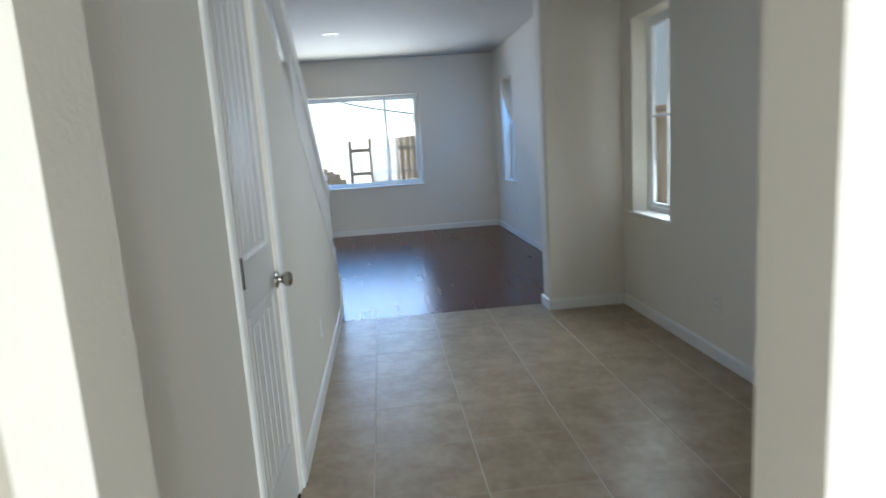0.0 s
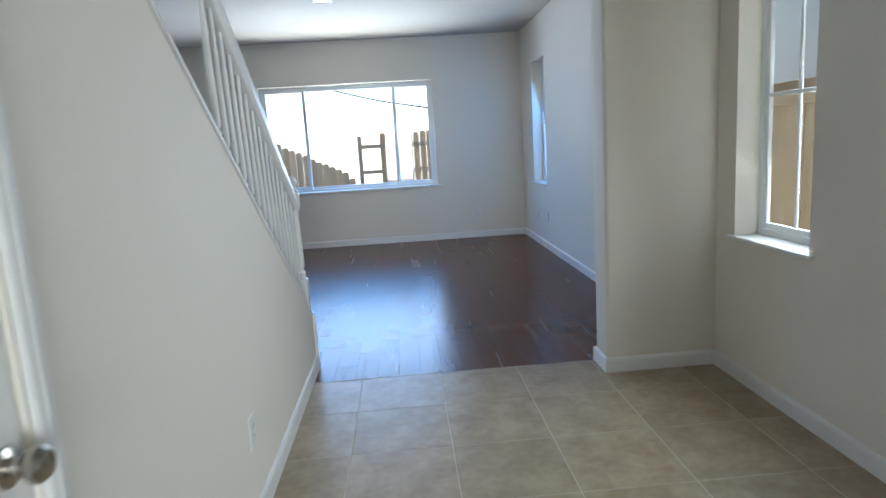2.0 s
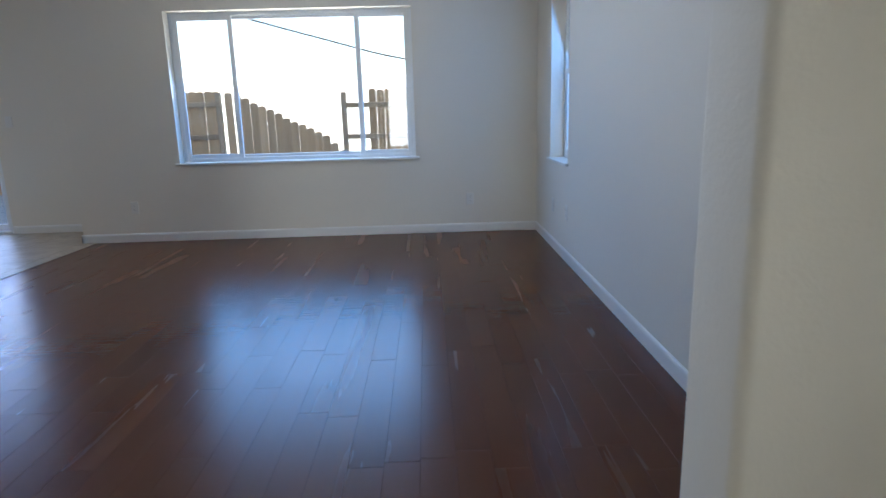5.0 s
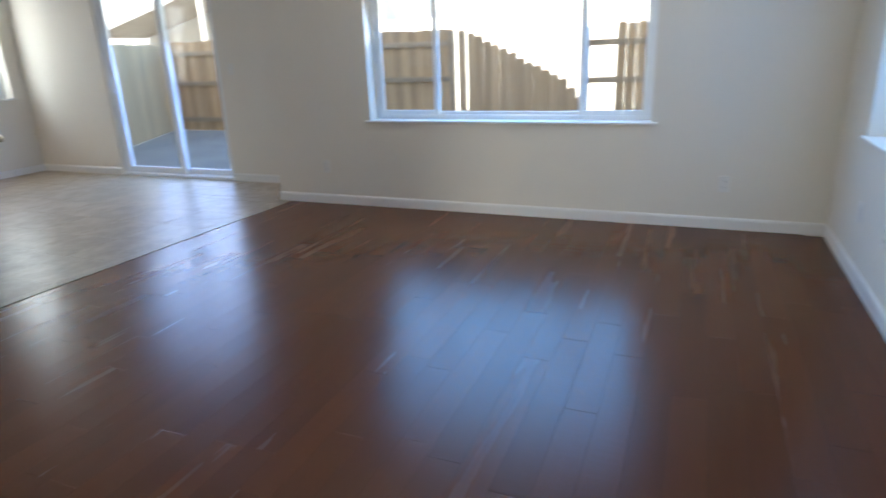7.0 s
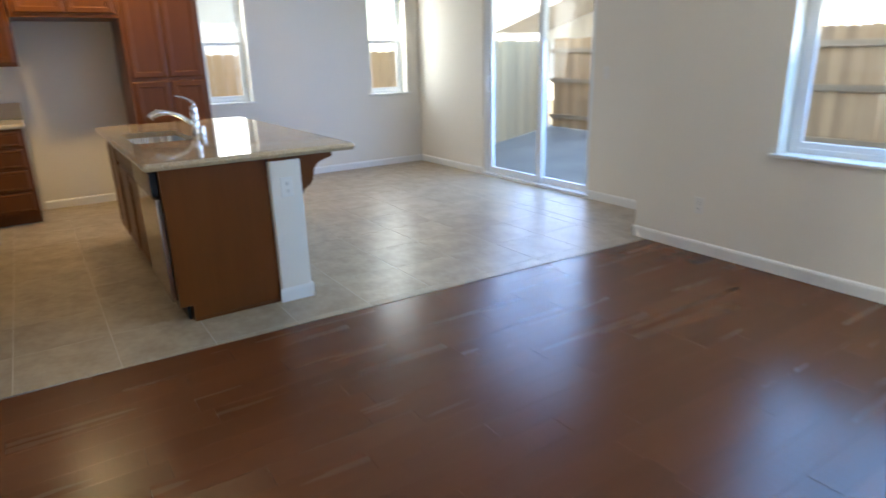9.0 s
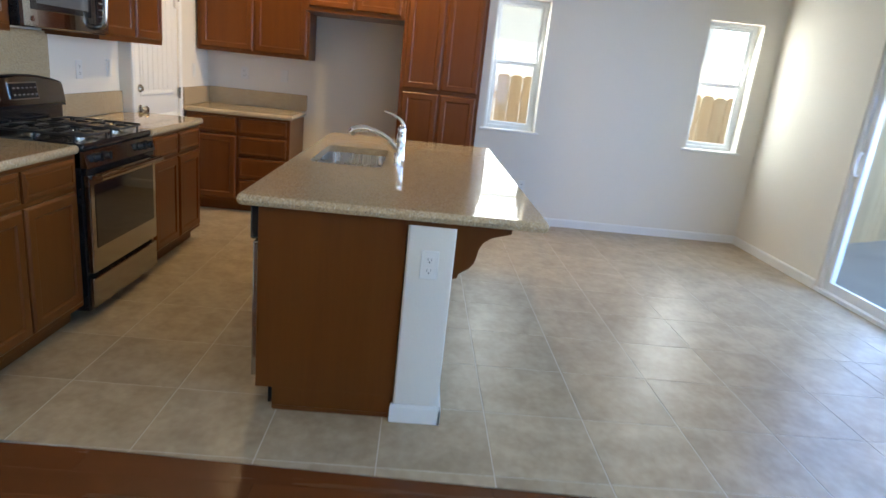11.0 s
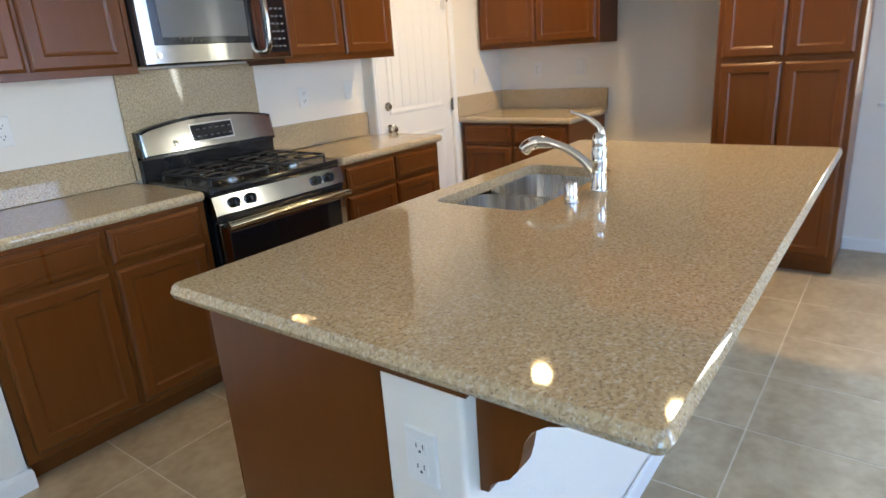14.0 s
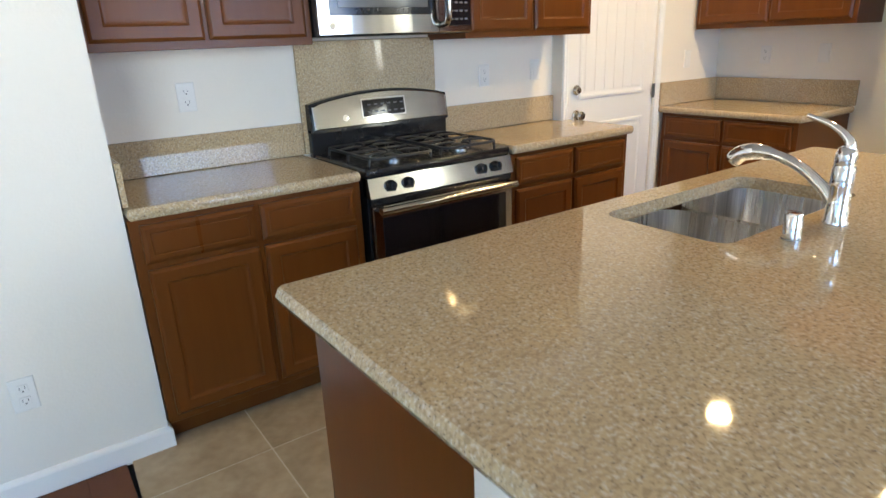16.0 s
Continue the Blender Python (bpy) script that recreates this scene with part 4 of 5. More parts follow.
part("back_guard", bm, BLACK, stove, "black back guard behind the burners")
rings = []
for inset, y in ((0.010, 0.478), (0.010, 0.470), (0.016, 0.466)):
    pts = [(inset, low + inset * 0.7), (W - inset, low + inset * 0.7)] + [(max(inset, min(W - inset, x)), z - inset * 0.8) for x, z in arch[::-1]]
    rings.append([(x, y + 0.16 * (z - low), z) for x, z in pts])
face = part("back_panel", loft(rings, cap_start=True, cap_end=True), STEEL, stove, "arched stainless back panel")
lean = lambda z, d: 0.466 + 0.16 * (z - low) - d
z0, z1 = 1.067, 1.142
bm = loft([[(x, lean(z, d), z) for x, z in ((0.265, z0), (W - 0.265, z0), (W - 0.265, z1), (0.265, z1))] for d in (0.0005, 0.003)], cap_start=True, cap_end=True)
display = part("clock_panel", bm, BLACK_GLASS, face, "black clock panel with small buttons")
bm = loft([[(x, lean(z, d), z) for x, z in ((0.258, z0 - 0.007), (W - 0.258, z0 - 0.007), (W - 0.258, z1 + 0.007), (0.258, z1 + 0.007))] for d in (0.0002, 0.0012)], cap_start=True, cap_end=True)
part("clock_bezel", bm, CHROME, face, "bright rim round the clock")
for row in range(2):
    for col in range(6):
        x, z = 0.29 + col * 0.036, 1.082 + 0.034 * row
        part("button", box(x, lean(z, 0.0045), z, x + 0.018, lean(z, 0.002), z + 0.007), GREY_TEXT, face)
# raised maker's disc, left plain
part("emblem", lathe([(0.016, 0.0), (0.016, 0.002), (0.0, 0.0025)], pose(0.17, lean(1.07, 0.0), 1.07, 81, 0, 0), 20), CHROME, face)

# ---- microwave over the stove ----
micro = thing("microwave", pose(-3.354, 5.70, 1.425, 0, 0, 180), "stainless over-the-range microwave with a black window and curved handle", "microwave")
W = 0.757
part("body", box(0.0, 0.035, 0.0, W, 5.70 - SOUTH - 0.024, 0.397, 0.004), BLACK, micro)


def bulged(x0, x1, z0, z1, y0, y1):
    """A front panel that bows outward a little across its width."""
    rings = []
    for z in (z0, z0 + 0.004, z1 - 0.004, z1):
        edge = 0.004 if z in (z0, z1) else 0.0
        rings.append([(x0 + (x1 - x0) * i / 12, y0 + edge - (y0 - y1) * math.sin(math.pi * (x0 + (x1 - x0) * i / 12) / W), z) for i in range(13)] + [(x1, 0.034, z), (x0, 0.034, z)])
    return loft(rings, cap_start=True, cap_end=True)


part("vent_grille", bulged(0.002, W - 0.002, 0.330, 0.396, 0.020, 0.004), STEEL, micro)
for k in range(3):
    part("vent_slot", bulged(0.06, W - 0.03, 0.341 + 0.016 * k, 0.351 + 0.016 * k, 0.0185, 0.0018), BLACK, micro)
micro_door = part("microwave_door", bulged(0.002, 0.560, 0.004, 0.326, 0.018, -0.006), STEEL, micro)
bezel = part("window_bezel", bulged(0.050, 0.535, 0.078, 0.290, 0.0155, -0.0090), BLACK, micro, "black window surround")
part("window_mesh", bulged(0.085, 0.500, 0.106, 0.262, 0.0135, -0.0112), MESH_GLASS, bezel, "grey meshed window glass")
controls = part("keypad", bulged(0.600, W - 0.012, 0.030, 0.312, 0.0155, -0.0085), BLACK_GLASS, micro, "black keypad with small printed keys")
part("control_frame", bulged(0.564, W - 0.002, 0.004, 0.326, 0.0185, -0.0055), STEEL, micro)
part("display_glow", box(0.640, -0.002, 0.278, 0.715, 0.004, 0.300), material("dark_display", (0.020, 0.035, 0.022), 0.12), controls, "dark unlit clock display")
for row in range(6):
    for col in range(4):
        x = 0.622 + col * 0.028
        part("key", box(x, -0.0015 + 0.002 * col, 0.055 + row * 0.034, x + 0.016, 0.006, 0.063 + row * 0.034), GREY_TEXT, controls)
grip = smooth_line([(0.578, 0.002, 0.035), (0.578, -0.045, 0.055), (0.578, -0.058, 0.18), (0.578, -0.045, 0.280), (0.578, 0.002, 0.300)])
part("door_handle", tube(grip, 0.014, 12), STEEL, micro_door, "curved stainless handle", smooth=True)
part("badge", lathe([(0.013, 0.0), (0.013, 0.002), (0.0, 0.0025)], pose(0.058, 0.0125, 0.040, 90, 0, 0), 20), CHROME, micro_door)


# ---- outlets and switches ----
def plate(m, label, switch=False, group="wall outlets"):
    root = thing("light_switch" if switch else "wall_outlet", m, label, "switch" if switch else "outlet", group)
    part("cover_plate", loft(
        [[(-0.036 + i, -d, -0.058 + i), (0.036 - i, -d, -0.058 + i), (0.036 - i, -d, 0.058 - i), (-0.036 + i, -d, 0.058 - i)] for i, d in ((0, 0), (0, 0.003), (0.003, 0.0055))], cap_start=True, cap_end=True), PLASTIC, root)
    if switch:
        part("rocker", box(-0.016, -0.009, -0.033, 0.016, -0.0057, 0.033, 0.002), PLASTIC, root)
        return root
    for z in (-0.022, 0.022):
        face = part("socket", box(-0.016, -0.0075, z - 0.014, 0.016, -0.0057, z + 0.014, 0.0015), PLASTIC, root)
        bm = bmesh.new()
        add_box(bm, -0.0085, -0.0082, z - 0.002, -0.0065, -0.0076, z + 0.008)
        add_box(bm, 0.0065, -0.0082, z - 0.002, 0.0085, -0.0076, z + 0.008)
        add_box(bm, -0.0025, -0.0082, z - 0.011, 0.0025, -0.0076, z - 0.006)
        part("slots", bm, SLOT, face)
    return root


plate(pose(-2.91, SOUTH, 1.215, 0, 0, 180), "white duplex outlet above the granite backsplash")
plate(pose(-4.48, SOUTH, 1.205, 0, 0, 180), "white duplex outlet above the granite backsplash")
plate(pose(-4.86, SOUTH, 1.215, 0, 0, 180), "white rocker switch beside the kitchen door", True)
plate(pose(-2.143, HALL, 0.375, 0, 0, 180), "white duplex outlet low on the white wall")
plate(pose(WEST, 5.74, 1.222, 0, 0, 90), "white duplex outlet above the corner counter")
plate(pose(WEST, 6.115, 1.23, 0, 0, 90), "white rocker switch above the corner counter", True)
plate(pose(-6.22, DOORWALL, 1.21, 0, 0, 180), "white rocker switch near the door hinge", True)
plate(pose(WEST, 8.545, 0.39, 0, 0, 90), "white duplex outlet low on the nook wall")
plate(pose(-2.70, 7.553, 0.70, 0, 0, 90), "white duplex outlet on the island half wall")
plate(pose(EAST, 3.643, 0.35, 0, 0, -90), "white duplex outlet low on the entry wall")
plate(pose(STAIR, 3.91, 0.343, 0, 0, 90), "white duplex outlet low on the stair wall")
plate(pose(1.53, NORTH, 0.335, 0, 0, 0), "white duplex outlet under the living room wall")
plate(pose(-1.795, NORTH, 0.345, 0, 0, 0), "white duplex outlet low on the living room wall near the nook")
plate(pose(-3.312, NOOK, 1.21, 0, 0, 0), "white rocker switch beside the sliding door", True)
plate(pose(EAST, 9.40, 0.375, 0, 0, -90), "white cable plate low on the living room wall", True)
plate(pose(EAST, 8.87, 0.39, 0, 0, -90), "white duplex outlet low on the living room wall")

sensor = thing("door_sensor", pose(-5.835, DOORWALL, 1.73, 0, 0, 180), "small white contact sensor beside the kitchen door", "door sensor")
part("case", box(-0.014, -0.010, -0.035, 0.014, 0.0115, 0.035, 0.004), PLASTIC, sensor)
part("magnet", box(-0.030, -0.006, -0.028, -0.018, 0.0115, 0.028, 0.003), PLASTIC, sensor)

# ---- recessed lamps ----
def can_light(x, y, lit, watts=0.0):
    root = thing("recessed_light", pose(x, y, CEIL), "round white recessed ceiling light" + (", switched on" if lit else ", switched off"), "ceiling light", "recessed lights")
    part("trim_ring", lathe([(0.095, -0.001), (0.095, -0.006), (0.088, -0.010), (0.072, -0.010), (0.068, -0.001)], n=32), PLASTIC, root, smooth=True)
    part("lens", lathe([(0.055, -0.0015), (0.055, -0.004), (0.0, -0.0045)], n=32), CAN_GLOW if lit else PLASTIC, root)
    if watts:
        data = bpy.data.lights.new("can_lamp", "SPOT")
        data.energy, data.color, data.shadow_soft_size, data.spot_size, data.spot_blend = watts, (1.0, 0.71, 0.38), 0.06, radians(150), 0.7
        lamp = new("can_lamp", data)
        lamp.matrix_basis = pose(x, y, CEIL - 0.03)
    return root


for x, y in ((-5.48, 6.32), (-5.48, 7.28)):
    can_light(x, y, True, 13.5)
can_light(-0.12, 8.03, False)


# ---- outdoors ----
GROUND = -0.12
bm = bmesh.new()
bmesh.ops.create_grid(bm, x_segments=1, y_segments=1, size=400)
for v in bm.verts:
    v.co.z = GROUND - 0.05
structure("ground", bm, SOIL)
structure("patio", box(-9.6, NOOK + 0.165, GROUND - 0.1, 2.6, 15.9, GROUND, 0.01), CONCRETE)
structure("side_path", box(-7.9, 2.0, GROUND - 0.1, WEST - 0.165, NOOK + 0.16, GROUND + 0.001, 0.01), CONCRETE)


def dog_ear(width, height, thick=0.016):
    c = 0.03
    line = [(0, 0), (width, 0), (width, height - c), (width - c, height), (c, height), (0, height - c)]
    return loft([[(x, y, z) for x, z in line] for y in (0, thick)], cap_start=True, cap_end=True)


def fence_run(name, label, a, b, heights, mat, rails=(0.12, 0.85, 1.42), rail_side=1, pitch=0.146, gaps=(), posts=True, rail_mat=None, loose=(0.0, 0.0, 0.0, 0.002, 0.006)):
    """Upright boards from a to b, with rails on one side; heights(s) is the top at s metres along."""
    a, b = Vector((*a, GROUND)), Vector((*b, GROUND))
    length = (b - a).length
    turn = math.degrees(math.atan2(b.y - a.y, b.x - a.x))
    root = thing(name, pose(a.x, a.y, GROUND, 0, 0, turn), label, "fence")
    meshes = {}
    s = 0.0
    rng = random.Random(name)
    while s < length - 0.05:
        if not any(g0 <= s <= g1 for g0, g1 in gaps):
            h = round(heights(s + pitch / 2) + rng.uniform(-0.012, 0.012), 2)
            if h not in meshes:
                ob = part("board", dog_ear(0.138, h), mat, root)
                meshes[h] = ob.data
            else:
                ob = new("board", meshes[h])
                ob.parent = root
            ob.matrix_basis = pose(s, rng.uniform(-0.003, 0.003), 0.02, rng.uniform(-0.3, 0.3), rng.uniform(-0.08, 0.08), 0)
        s += pitch + rng.choice(loose)
    y0, y1 = (0.021, 0.059) if rail_side > 0 else (-0.044, -0.006)
    for z in rails:
        s = 0.0
        while s < length:
            e = min(s + 2.4, length)
            if heights((s + e) / 2) > z:
                part("rail", box(s, y0, z, e - 0.004, y1, z + 0.088, 0.004, 1), rail_mat or RAILWOOD, root)
            s += 2.4
    if posts:
        s = 0.0
        while s <= length + 0.01:
            part("post", box(s - 0.045, y1 if rail_side > 0 else y0 - 0.09, 0.0, s + 0.045, (y1 + 0.09) if rail_side > 0 else y0, max(0.4, heights(s)) - 0.02, 0.006, 1), rail_mat or RAILWOOD, root)
            s += 2.4
    return root


def sloped_top(s):
    """Full height, then falling toward the gate."""
    knots = ((0.0, 1.74), (0.38, 1.61), (0.83, 1.40), (1.07, 1.25), (1.33, 1.13), (1.75, 0.94), (1.9, 0.82), (2.05, 0.64))
    for (s0, h0), (s1, h1) in zip(knots, knots[1:]):
        if s <= s1:
            return h0 + (h1 - h0) * max(0.0, s - s0) / (s1 - s0)
    return knots[-1][1]


fence_run("back_fence", "weathered wooden back fence with rails facing the house", (-2.60, 15.62), (-9.0, 15.62), lambda s: 1.76, WEATHERED, rails=(0.20, 0.92, 1.50), rail_side=1, pitch=0.1395)
fence_run("side_fence", "low sloping-topped wooden fence with narrow gaps between boards", (-2.50, 15.55), (-0.45, 15.55), sloped_top, WEATHERED, rails=(), pitch=0.1392, posts=False, loose=(0.0, 0.0, 0.0, 0.003, 0.026))
fence_run("gate_fence", "partly boarded wooden fence beside the gate opening", (-0.36, 15.6), (2.6, 15.6), lambda s: 1.72, WEATHERED, rails=(0.86, 1.42), rail_side=-1, gaps=((0.0, 0.42),), posts=True)
fence_run("slanted_fence", "cedar board fence along the patio, sunlit tone put into its colour", (-9.0, 15.5), (-7.55, 12.7), lambda s: 1.72, PINE, rails=(0.4, 1.4), rail_side=-1)
fence_run("west_fence", "sunlit cedar fence with dog-eared boards beside the house", (-7.55, 12.7), (-7.55, 3.6), lambda s: 1.58, CEDAR, rails=(0.30, 1.32), rail_side=-1)
fence_run("east_fence", "new pine board fence with a cap rail close to the house", (3.75, 12.5), (3.75, -1.0), lambda s: 1.70, PINE, rails=(0.3,), rail_side=-1, pitch=0.1395)
cap_rail = thing("fence_cap", Matrix.Identity(4), "brown wooden cap and trim board along the fence top", "fence cap")
part("trim_board", box(3.718, -1.0, 1.455, 3.748, 12.5, 1.56, 0.003, 1), PINE, cap_rail)
part("cap_board", box(3.70, -1.0, 1.57, 3.84, 12.5, 1.645, 0.004, 1), RAILWOOD, cap_rail)


def house(name, label, x0, y0, x1, y1, eaves, ridge, along="x", roof=None):
    root = thing(name, Matrix.Identity(4), label, "house")
    part("wall", box(x0, y0, GROUND - 0.04, x1, y1, eaves), STUCCO, root)
    o = 0.18
    if along == "x":
        m = (y0 + y1) / 2
        line = [(y0 - o, eaves - 0.12), (m, ridge), (y1 + o, eaves - 0.12), (y1 + o, eaves + 0.06), (m, ridge + 0.2), (y0 - o, eaves + 0.06)]
        rings = [[(x, y, z) for y, z in line] for x in (x0 - o, x1 + o)]
    else:
        m = (x0 + x1) / 2
        line = [(x0 - o, eaves - 0.12), (m, ridge), (x1 + o, eaves - 0.12), (x1 + o, eaves + 0.06), (m, ridge + 0.2), (x0 - o, eaves + 0.06)]
        rings = [[(x, y, z) for x, z in line] for y in (y0 - o, y1 + o)]
    part("roof", loft(rings, cap_start=True, cap_end=True), roof or ROOF, root)
    return root


house("neighbour_house", "white stucco neighbour house behind the side fence", 5.2, -3.0, 14.0, 13.5, 5.6, 7.4, "y")
house("neighbour_house", "pale stucco house with a pale gabled roof beyond the patio fence", -22.0, 21.5, -9.6, 32.0, 5.6, 7.0, "y", STUCCO)
patio_cover = thing("patio_cover", Matrix.Identity(4), "grey sloping patio cover roof of a neighbour house", "patio cover")
part("roof_panel", loft([[(x, y, z) for x, z in ((-15.6, 2.02), (-11.2, 3.08), (-11.2, 3.27), (-15.6, 2.22))] for y in (19.3, 21.4)], cap_start=True, cap_end=True), ROOF, patio_cover)
for x, top in ((-15.4, 2.07), (-11.4, 3.03)):
    part("post", box(x - 0.05, 19.4, GROUND - 0.06, x + 0.05, 19.5, top, 0.006, 1), STUCCO, patio_cover)
house("neighbour_house", "pale stucco house close behind the west fence", -21.0, 1.0, -11.8, 12.5, 3.0, 5.2, "y", STUCCO)

# added wall, stands in for the overexposed white above the low fence
yard_wall = thing("yard_wall", Matrix.Identity(4), "plain white stucco wall added as the bright white beyond the fence", "wall")
part("wall", box(-8.0, 20.5, GROUND - 0.05, 10.0, 20.7, 2.1, 0.01), STUCCO, yard_wall)

# unseen storey added to shade the patio; wide eaves keep sun off windows
upper = tagged(new("upper_storey"), "plain stucco upper storey and wide roof, added unseen to shade the patio", "house", kind="structure")
part("wall", pierced("y", -1.46, 0.02, WEST - 0.16, EAST + 0.16, CEIL + 0.245, 5.8, ()), STUCCO, upper)
part("wall", pierced("y", NOOK + 0.14, 0.02, WEST - 0.16, EAST + 0.16, CEIL + 0.245, 5.8, ()), STUCCO, upper)
part("wall", pierced("x", WEST - 0.16, 0.02, -1.44, NOOK + 0.14, CEIL + 0.245, 5.8, ()), STUCCO, upper)
part("wall", pierced("x", EAST + 0.14, 0.02, -1.44, NOOK + 0.14, CEIL + 0.245, 5.8, ()), STUCCO, upper)
line = [(-2.0, 5.7), (4.7, 7.6), (11.5, 5.7), (11.5, 5.86), (4.7, 7.78), (-2.0, 5.86)]
part("roof", loft([[(x, y, z) for y, z in line] for x in (WEST - 1.6, EAST + 1.6)], cap_start=True, cap_end=True), ROOF, upper)

# the overhead cable, carried by two poles
cable = thing("overhead_cable", Matrix.Identity(4), "thin dark overhead cable sagging across the sky", "cable")
part("wire", tube(smooth_line([(-9.0, 24.0, 5.5), (-2.3, 24.0, 3.55), (1.3, 24.0, 2.66), (9.0, 24.0, 1.5)], 6), 0.03, 6), SLOT, cable)
for x, y, z in ((-9.0, 24.0, 5.5), (9.0, 24.0, 1.5)):
    part("pole", lathe([(0.13, GROUND - 0.05), (0.10, z + 0.1)], pose(x, y, 0), 12), RAILWOOD, cable)


# a thin young tree beyond the yard
def young_tree(x, y, height, seed):
    rng = random.Random(seed)
    root = thing("tree", pose(x, y, GROUND - 0.05), "thin young tree with a sparse green crown beyond the yard", "tree")
    spine = smooth_line([(0, 0, 0), (0.05, 0.02, height * 0.4), (-0.04, 0, height * 0.75), (0.03, 0.02, height)], 5)
    bm = tube(spine, [0.05 - 0.04 * k / (len(spine) - 1) for k in range(len(spine))], 8)
    tips = []
    for k in range(16):
        z = height * rng.uniform(0.55, 0.97)
        a, reach = rng.uniform(0, 6.283), rng.uniform(0.25, 0.75)
        tip = Vector((reach * math.cos(a), reach * math.sin(a), z + rng.uniform(0.1, 0.45)))
        tube(smooth_line([(0, 0, z), tuple(tip * 0.5 + Vector((0, 0, z * 0.5 - 0.03))), tuple(tip)], 3), [0.014, 0.012, 0.011, 0.010, 0.008, 0.006, 0.004], 5, bm)
        tips.append((Vector((0, 0, z)), tip))
    part("trunk", bm, BARK, root, "slender branching trunk")
    bm = bmesh.new()
    for base, tip in tips:
        for _ in range(26):
            c = base.lerp(tip, rng.uniform(0.35, 1.08)) + Vector((rng.gauss(0, 0.06), rng.gauss(0, 0.06), rng.gauss(0, 0.05)))
            u = Vector((rng.gauss(0, 1), rng.gauss(0, 1), rng.gauss(0, 1))).normalized()
            v = u.orthogonal().normalized()
            bm.faces.new([bm.verts.new(c + u * p + v * q) for p, q in ((-0.045, 0), (0, 0.02), (0.05, 0), (0, -0.02))])
    part("crown", bm, LEAF, root, "sparse crown of small leaves")
    return root


young_tree(1.85, 27.0, 3.0, 4)


# ---- floor pieces ----
def boundary(y):
    """West edge of the wood floor."""
    return -2.392 + (y - 5.83) * 0.0405


def tile_mesh(x0, y0, x1, y1, g=0.0026, top=0.004):
    c = 0.001
    return loft([[(x0 + g, y0 + g, -0.010), (x1 - g, y0 + g, -0.010), (x1 - g, y1 - g, -0.010), (x0 + g, y1 - g, -0.010)],
                 [(x0 + g, y0 + g, top - c), (x1 - g, y0 + g, top - c), (x1 - g, y1 - g, top - c), (x0 + g, y1 - g, top - c)],
                 [(x0 + g + c, y0 + g + c, top), (x1 - g - c, y0 + g + c, top), (x1 - g - c, y1 - g - c, top), (x0 + g + c, y1 - g - c, top)]], cap_start=True, cap_end=True)


tile_floor = tagged(new("floor_tile"), "beige mottled square porcelain floor tiles with pale grout", "floor", kind="structure")
bm = bmesh.new()
add_box(bm, STAIR, -1.3, -0.013, EAST, 5.205, 0.0030)
line = [(WEST, DOORWALL), (-5.0, DOORWALL), (-5.0, SOUTH), (-2.53, SOUTH), (-2.53, HALL), (boundary(HALL), HALL), (boundary(NORTH), NORTH), (JOG, NORTH), (JOG, NOOK + 0.02), (WEST, NOOK + 0.02)]
loft([[(x, y, z) for x, y in line] for z in (-0.013, 0.0030)], cap_start=True, cap_end=True, bm=bm)
part("grout_bed", bm, GROUT, tile_floor, "pale grout between the tiles")


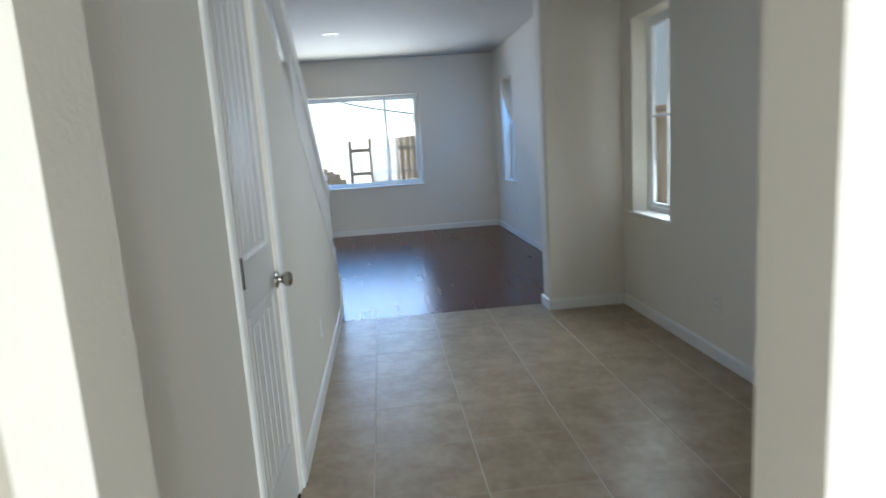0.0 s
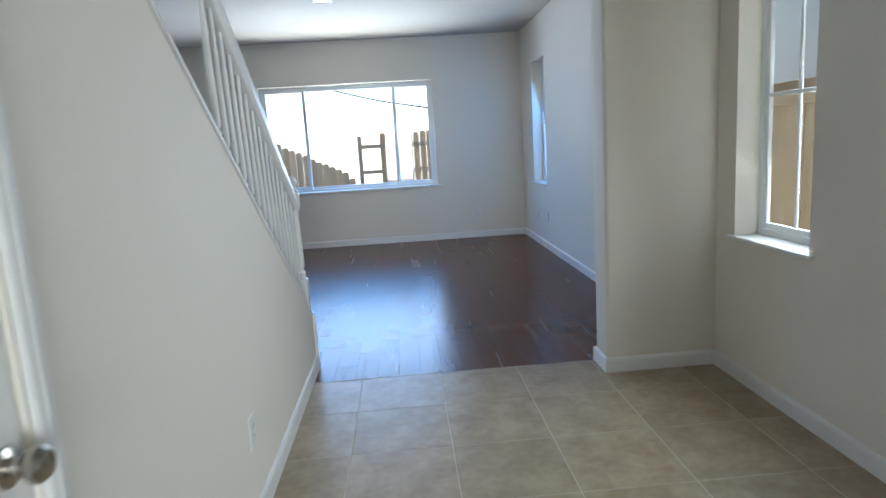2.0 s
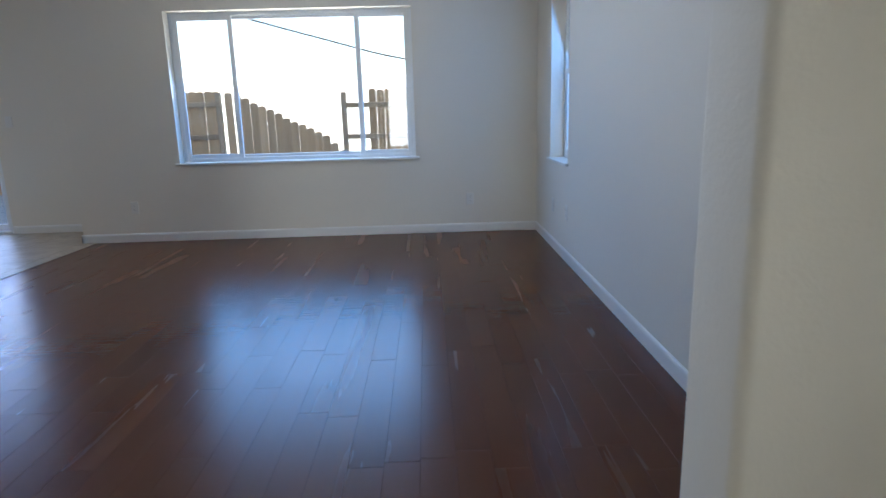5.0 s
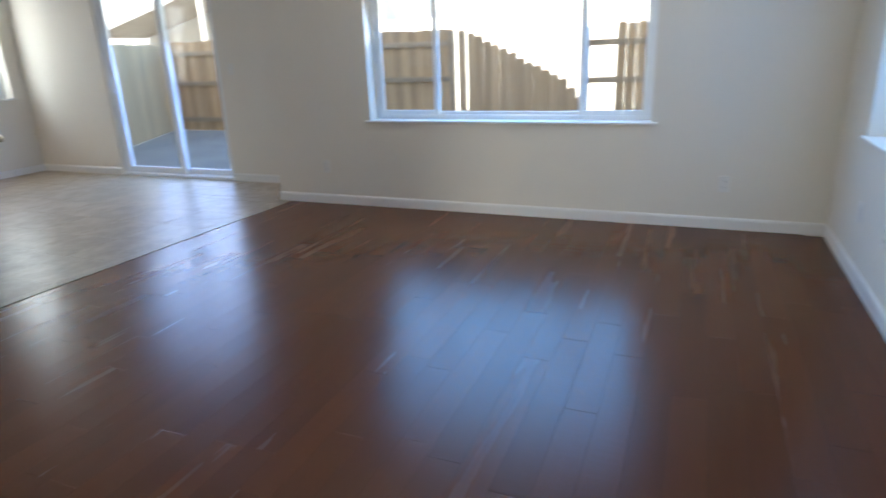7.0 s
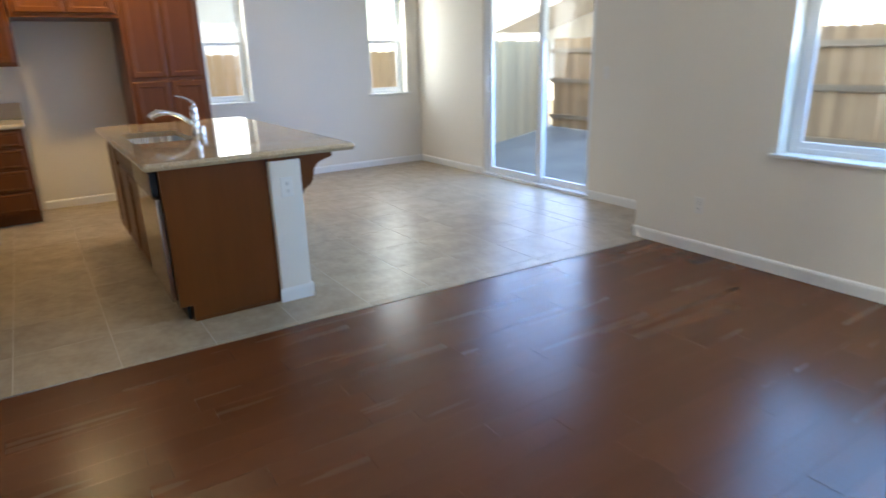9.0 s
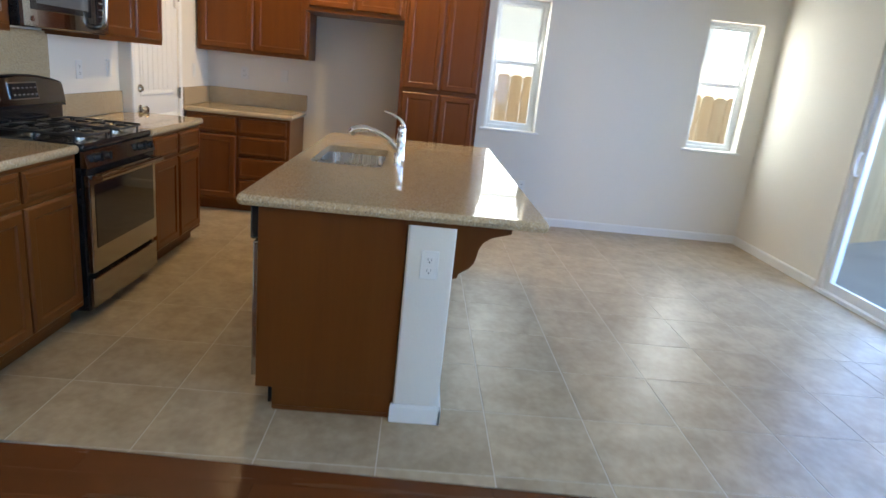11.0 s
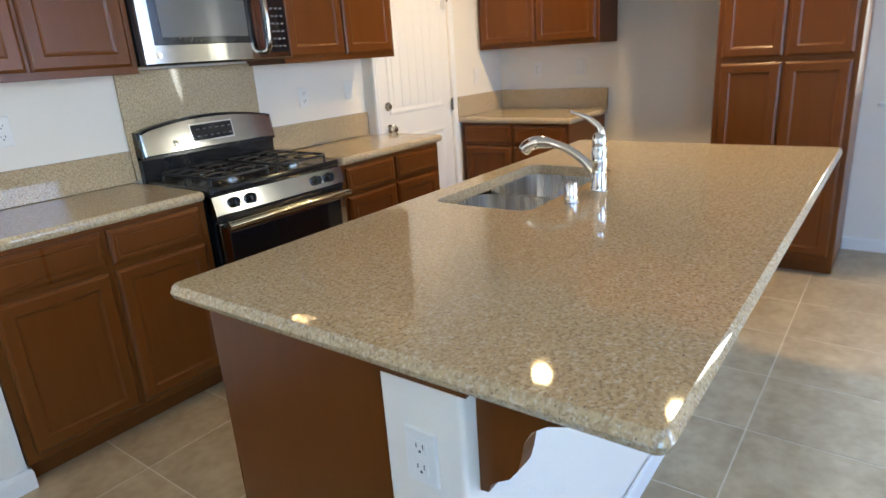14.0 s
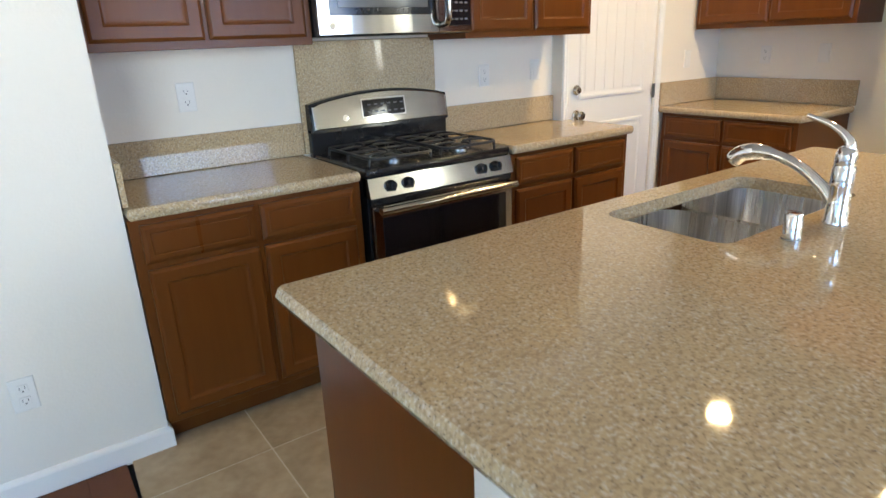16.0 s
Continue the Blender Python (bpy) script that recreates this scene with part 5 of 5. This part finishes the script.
def lay(x0, x1, y0, y1, px, py, ox, oy, clip=None):
    """Square tiles on a grid that passes through (ox, oy), cut at the region's edges."""
    shared = {}
    i0, i1 = math.floor((x0 - ox) / px), math.ceil((x1 - ox) / px)
    j0, j1 = math.floor((y0 - oy) / py), math.ceil((y1 - oy) / py)
    for i in range(i0, i1):
        for j in range(j0, j1):
            a, b = max(x0, ox + i * px), min(x1, ox + (i + 1) * px)
            c, d = max(y0, oy + j * py), min(y1, oy + (j + 1) * py)
            if b - a < 0.015 or d - c < 0.015:
                continue
            if clip and b > boundary(c):
                if boundary(d) - a < 0.01:
                    continue
                bm = tile_mesh(a, c, b, d)
                p0, p1 = Vector((boundary(c), c, 0)), Vector((boundary(d), d, 0))
                side = Vector((p1.y - p0.y, p0.x - p1.x, 0)).normalized()
                bmesh.ops.bisect_plane(bm, geom=bm.verts[:] + bm.edges[:] + bm.faces[:], plane_co=p0, plane_no=side, clear_outer=True)
                edges = [e for e in bm.edges if e.is_boundary]
                if edges:
                    bmesh.ops.holes_fill(bm, edges=edges)
                if len(bm.faces) > 2:
                    part("tile", bm, TILE, tile_floor)
                continue
            key = (round(b - a, 3), round(d - c, 3))
            if key not in shared:
                shared[key] = part("tile", tile_mesh(0, 0, b - a, d - c), TILE, tile_floor)
                ob = shared[key]
            else:
                ob = new("tile", shared[key].data)
                ob.parent = tile_floor
            ob.location = (a, c, 0)


lay(STAIR, EAST, -1.3, 5.205, 0.446, 0.436, 0.212, 4.752)
lay(WEST, -2.1, DOORWALL, NORTH, 0.4465, 0.4435, -2.822, 6.09, True)
lay(-5.0, -2.53, SOUTH, DOORWALL, 0.4465, 0.4435, -2.822, 6.09)
lay(WEST, JOG, NORTH, NOOK + 0.012, 0.4465, 0.4435, -2.822, 6.09)

wood_floor = tagged(new("floor_wood"), "dark reddish-brown hand-scraped hardwood plank floor", "floor", kind="structure")
c, g, pw = 0.0004, 0.00018, 0.127
unit = loft([[(g, 0, -0.013), (pw - g, 0, -0.013), (pw - g, 1, -0.013), (g, 1, -0.013)],
             [(g, 0, -c), (pw - g, 0, -c), (pw - g, 1, -c), (g, 1, -c)],
             [(g + c, 0.0015, 0), (pw - g - c, 0.0015, 0), (pw - g - c, 0.9985, 0), (g + c, 0.9985, 0)]], cap_start=True, cap_end=True)
plank_data = None
rng = random.Random(7)
x = EAST - pw
while x > -2.60:
    start = 5.206 if x + pw / 2 > STAIR else (5.40 if x + pw / 2 > STAIR_FAR else HALL)
    y = start - rng.uniform(0.0, 0.9)
    while y < NORTH:
        length = rng.choice((0.62, 0.81, 0.94, 1.12, 1.28, 1.45))
        a, b = max(start, y), min(NORTH, y + length)
        if b - a > 0.03 and boundary(b) < x + pw:
            if plank_data is None:
                ob = part("plank", unit, PLANK, wood_floor)
                plank_data = ob.data
            else:
                ob = new("plank", plank_data)
                ob.parent = wood_floor
            ob.matrix_basis = Matrix.LocRotScale((x, a, rng.uniform(-0.0001, 0.0001)), None, (1, b - a - 0.001, 1))
        y += length
    x -= pw
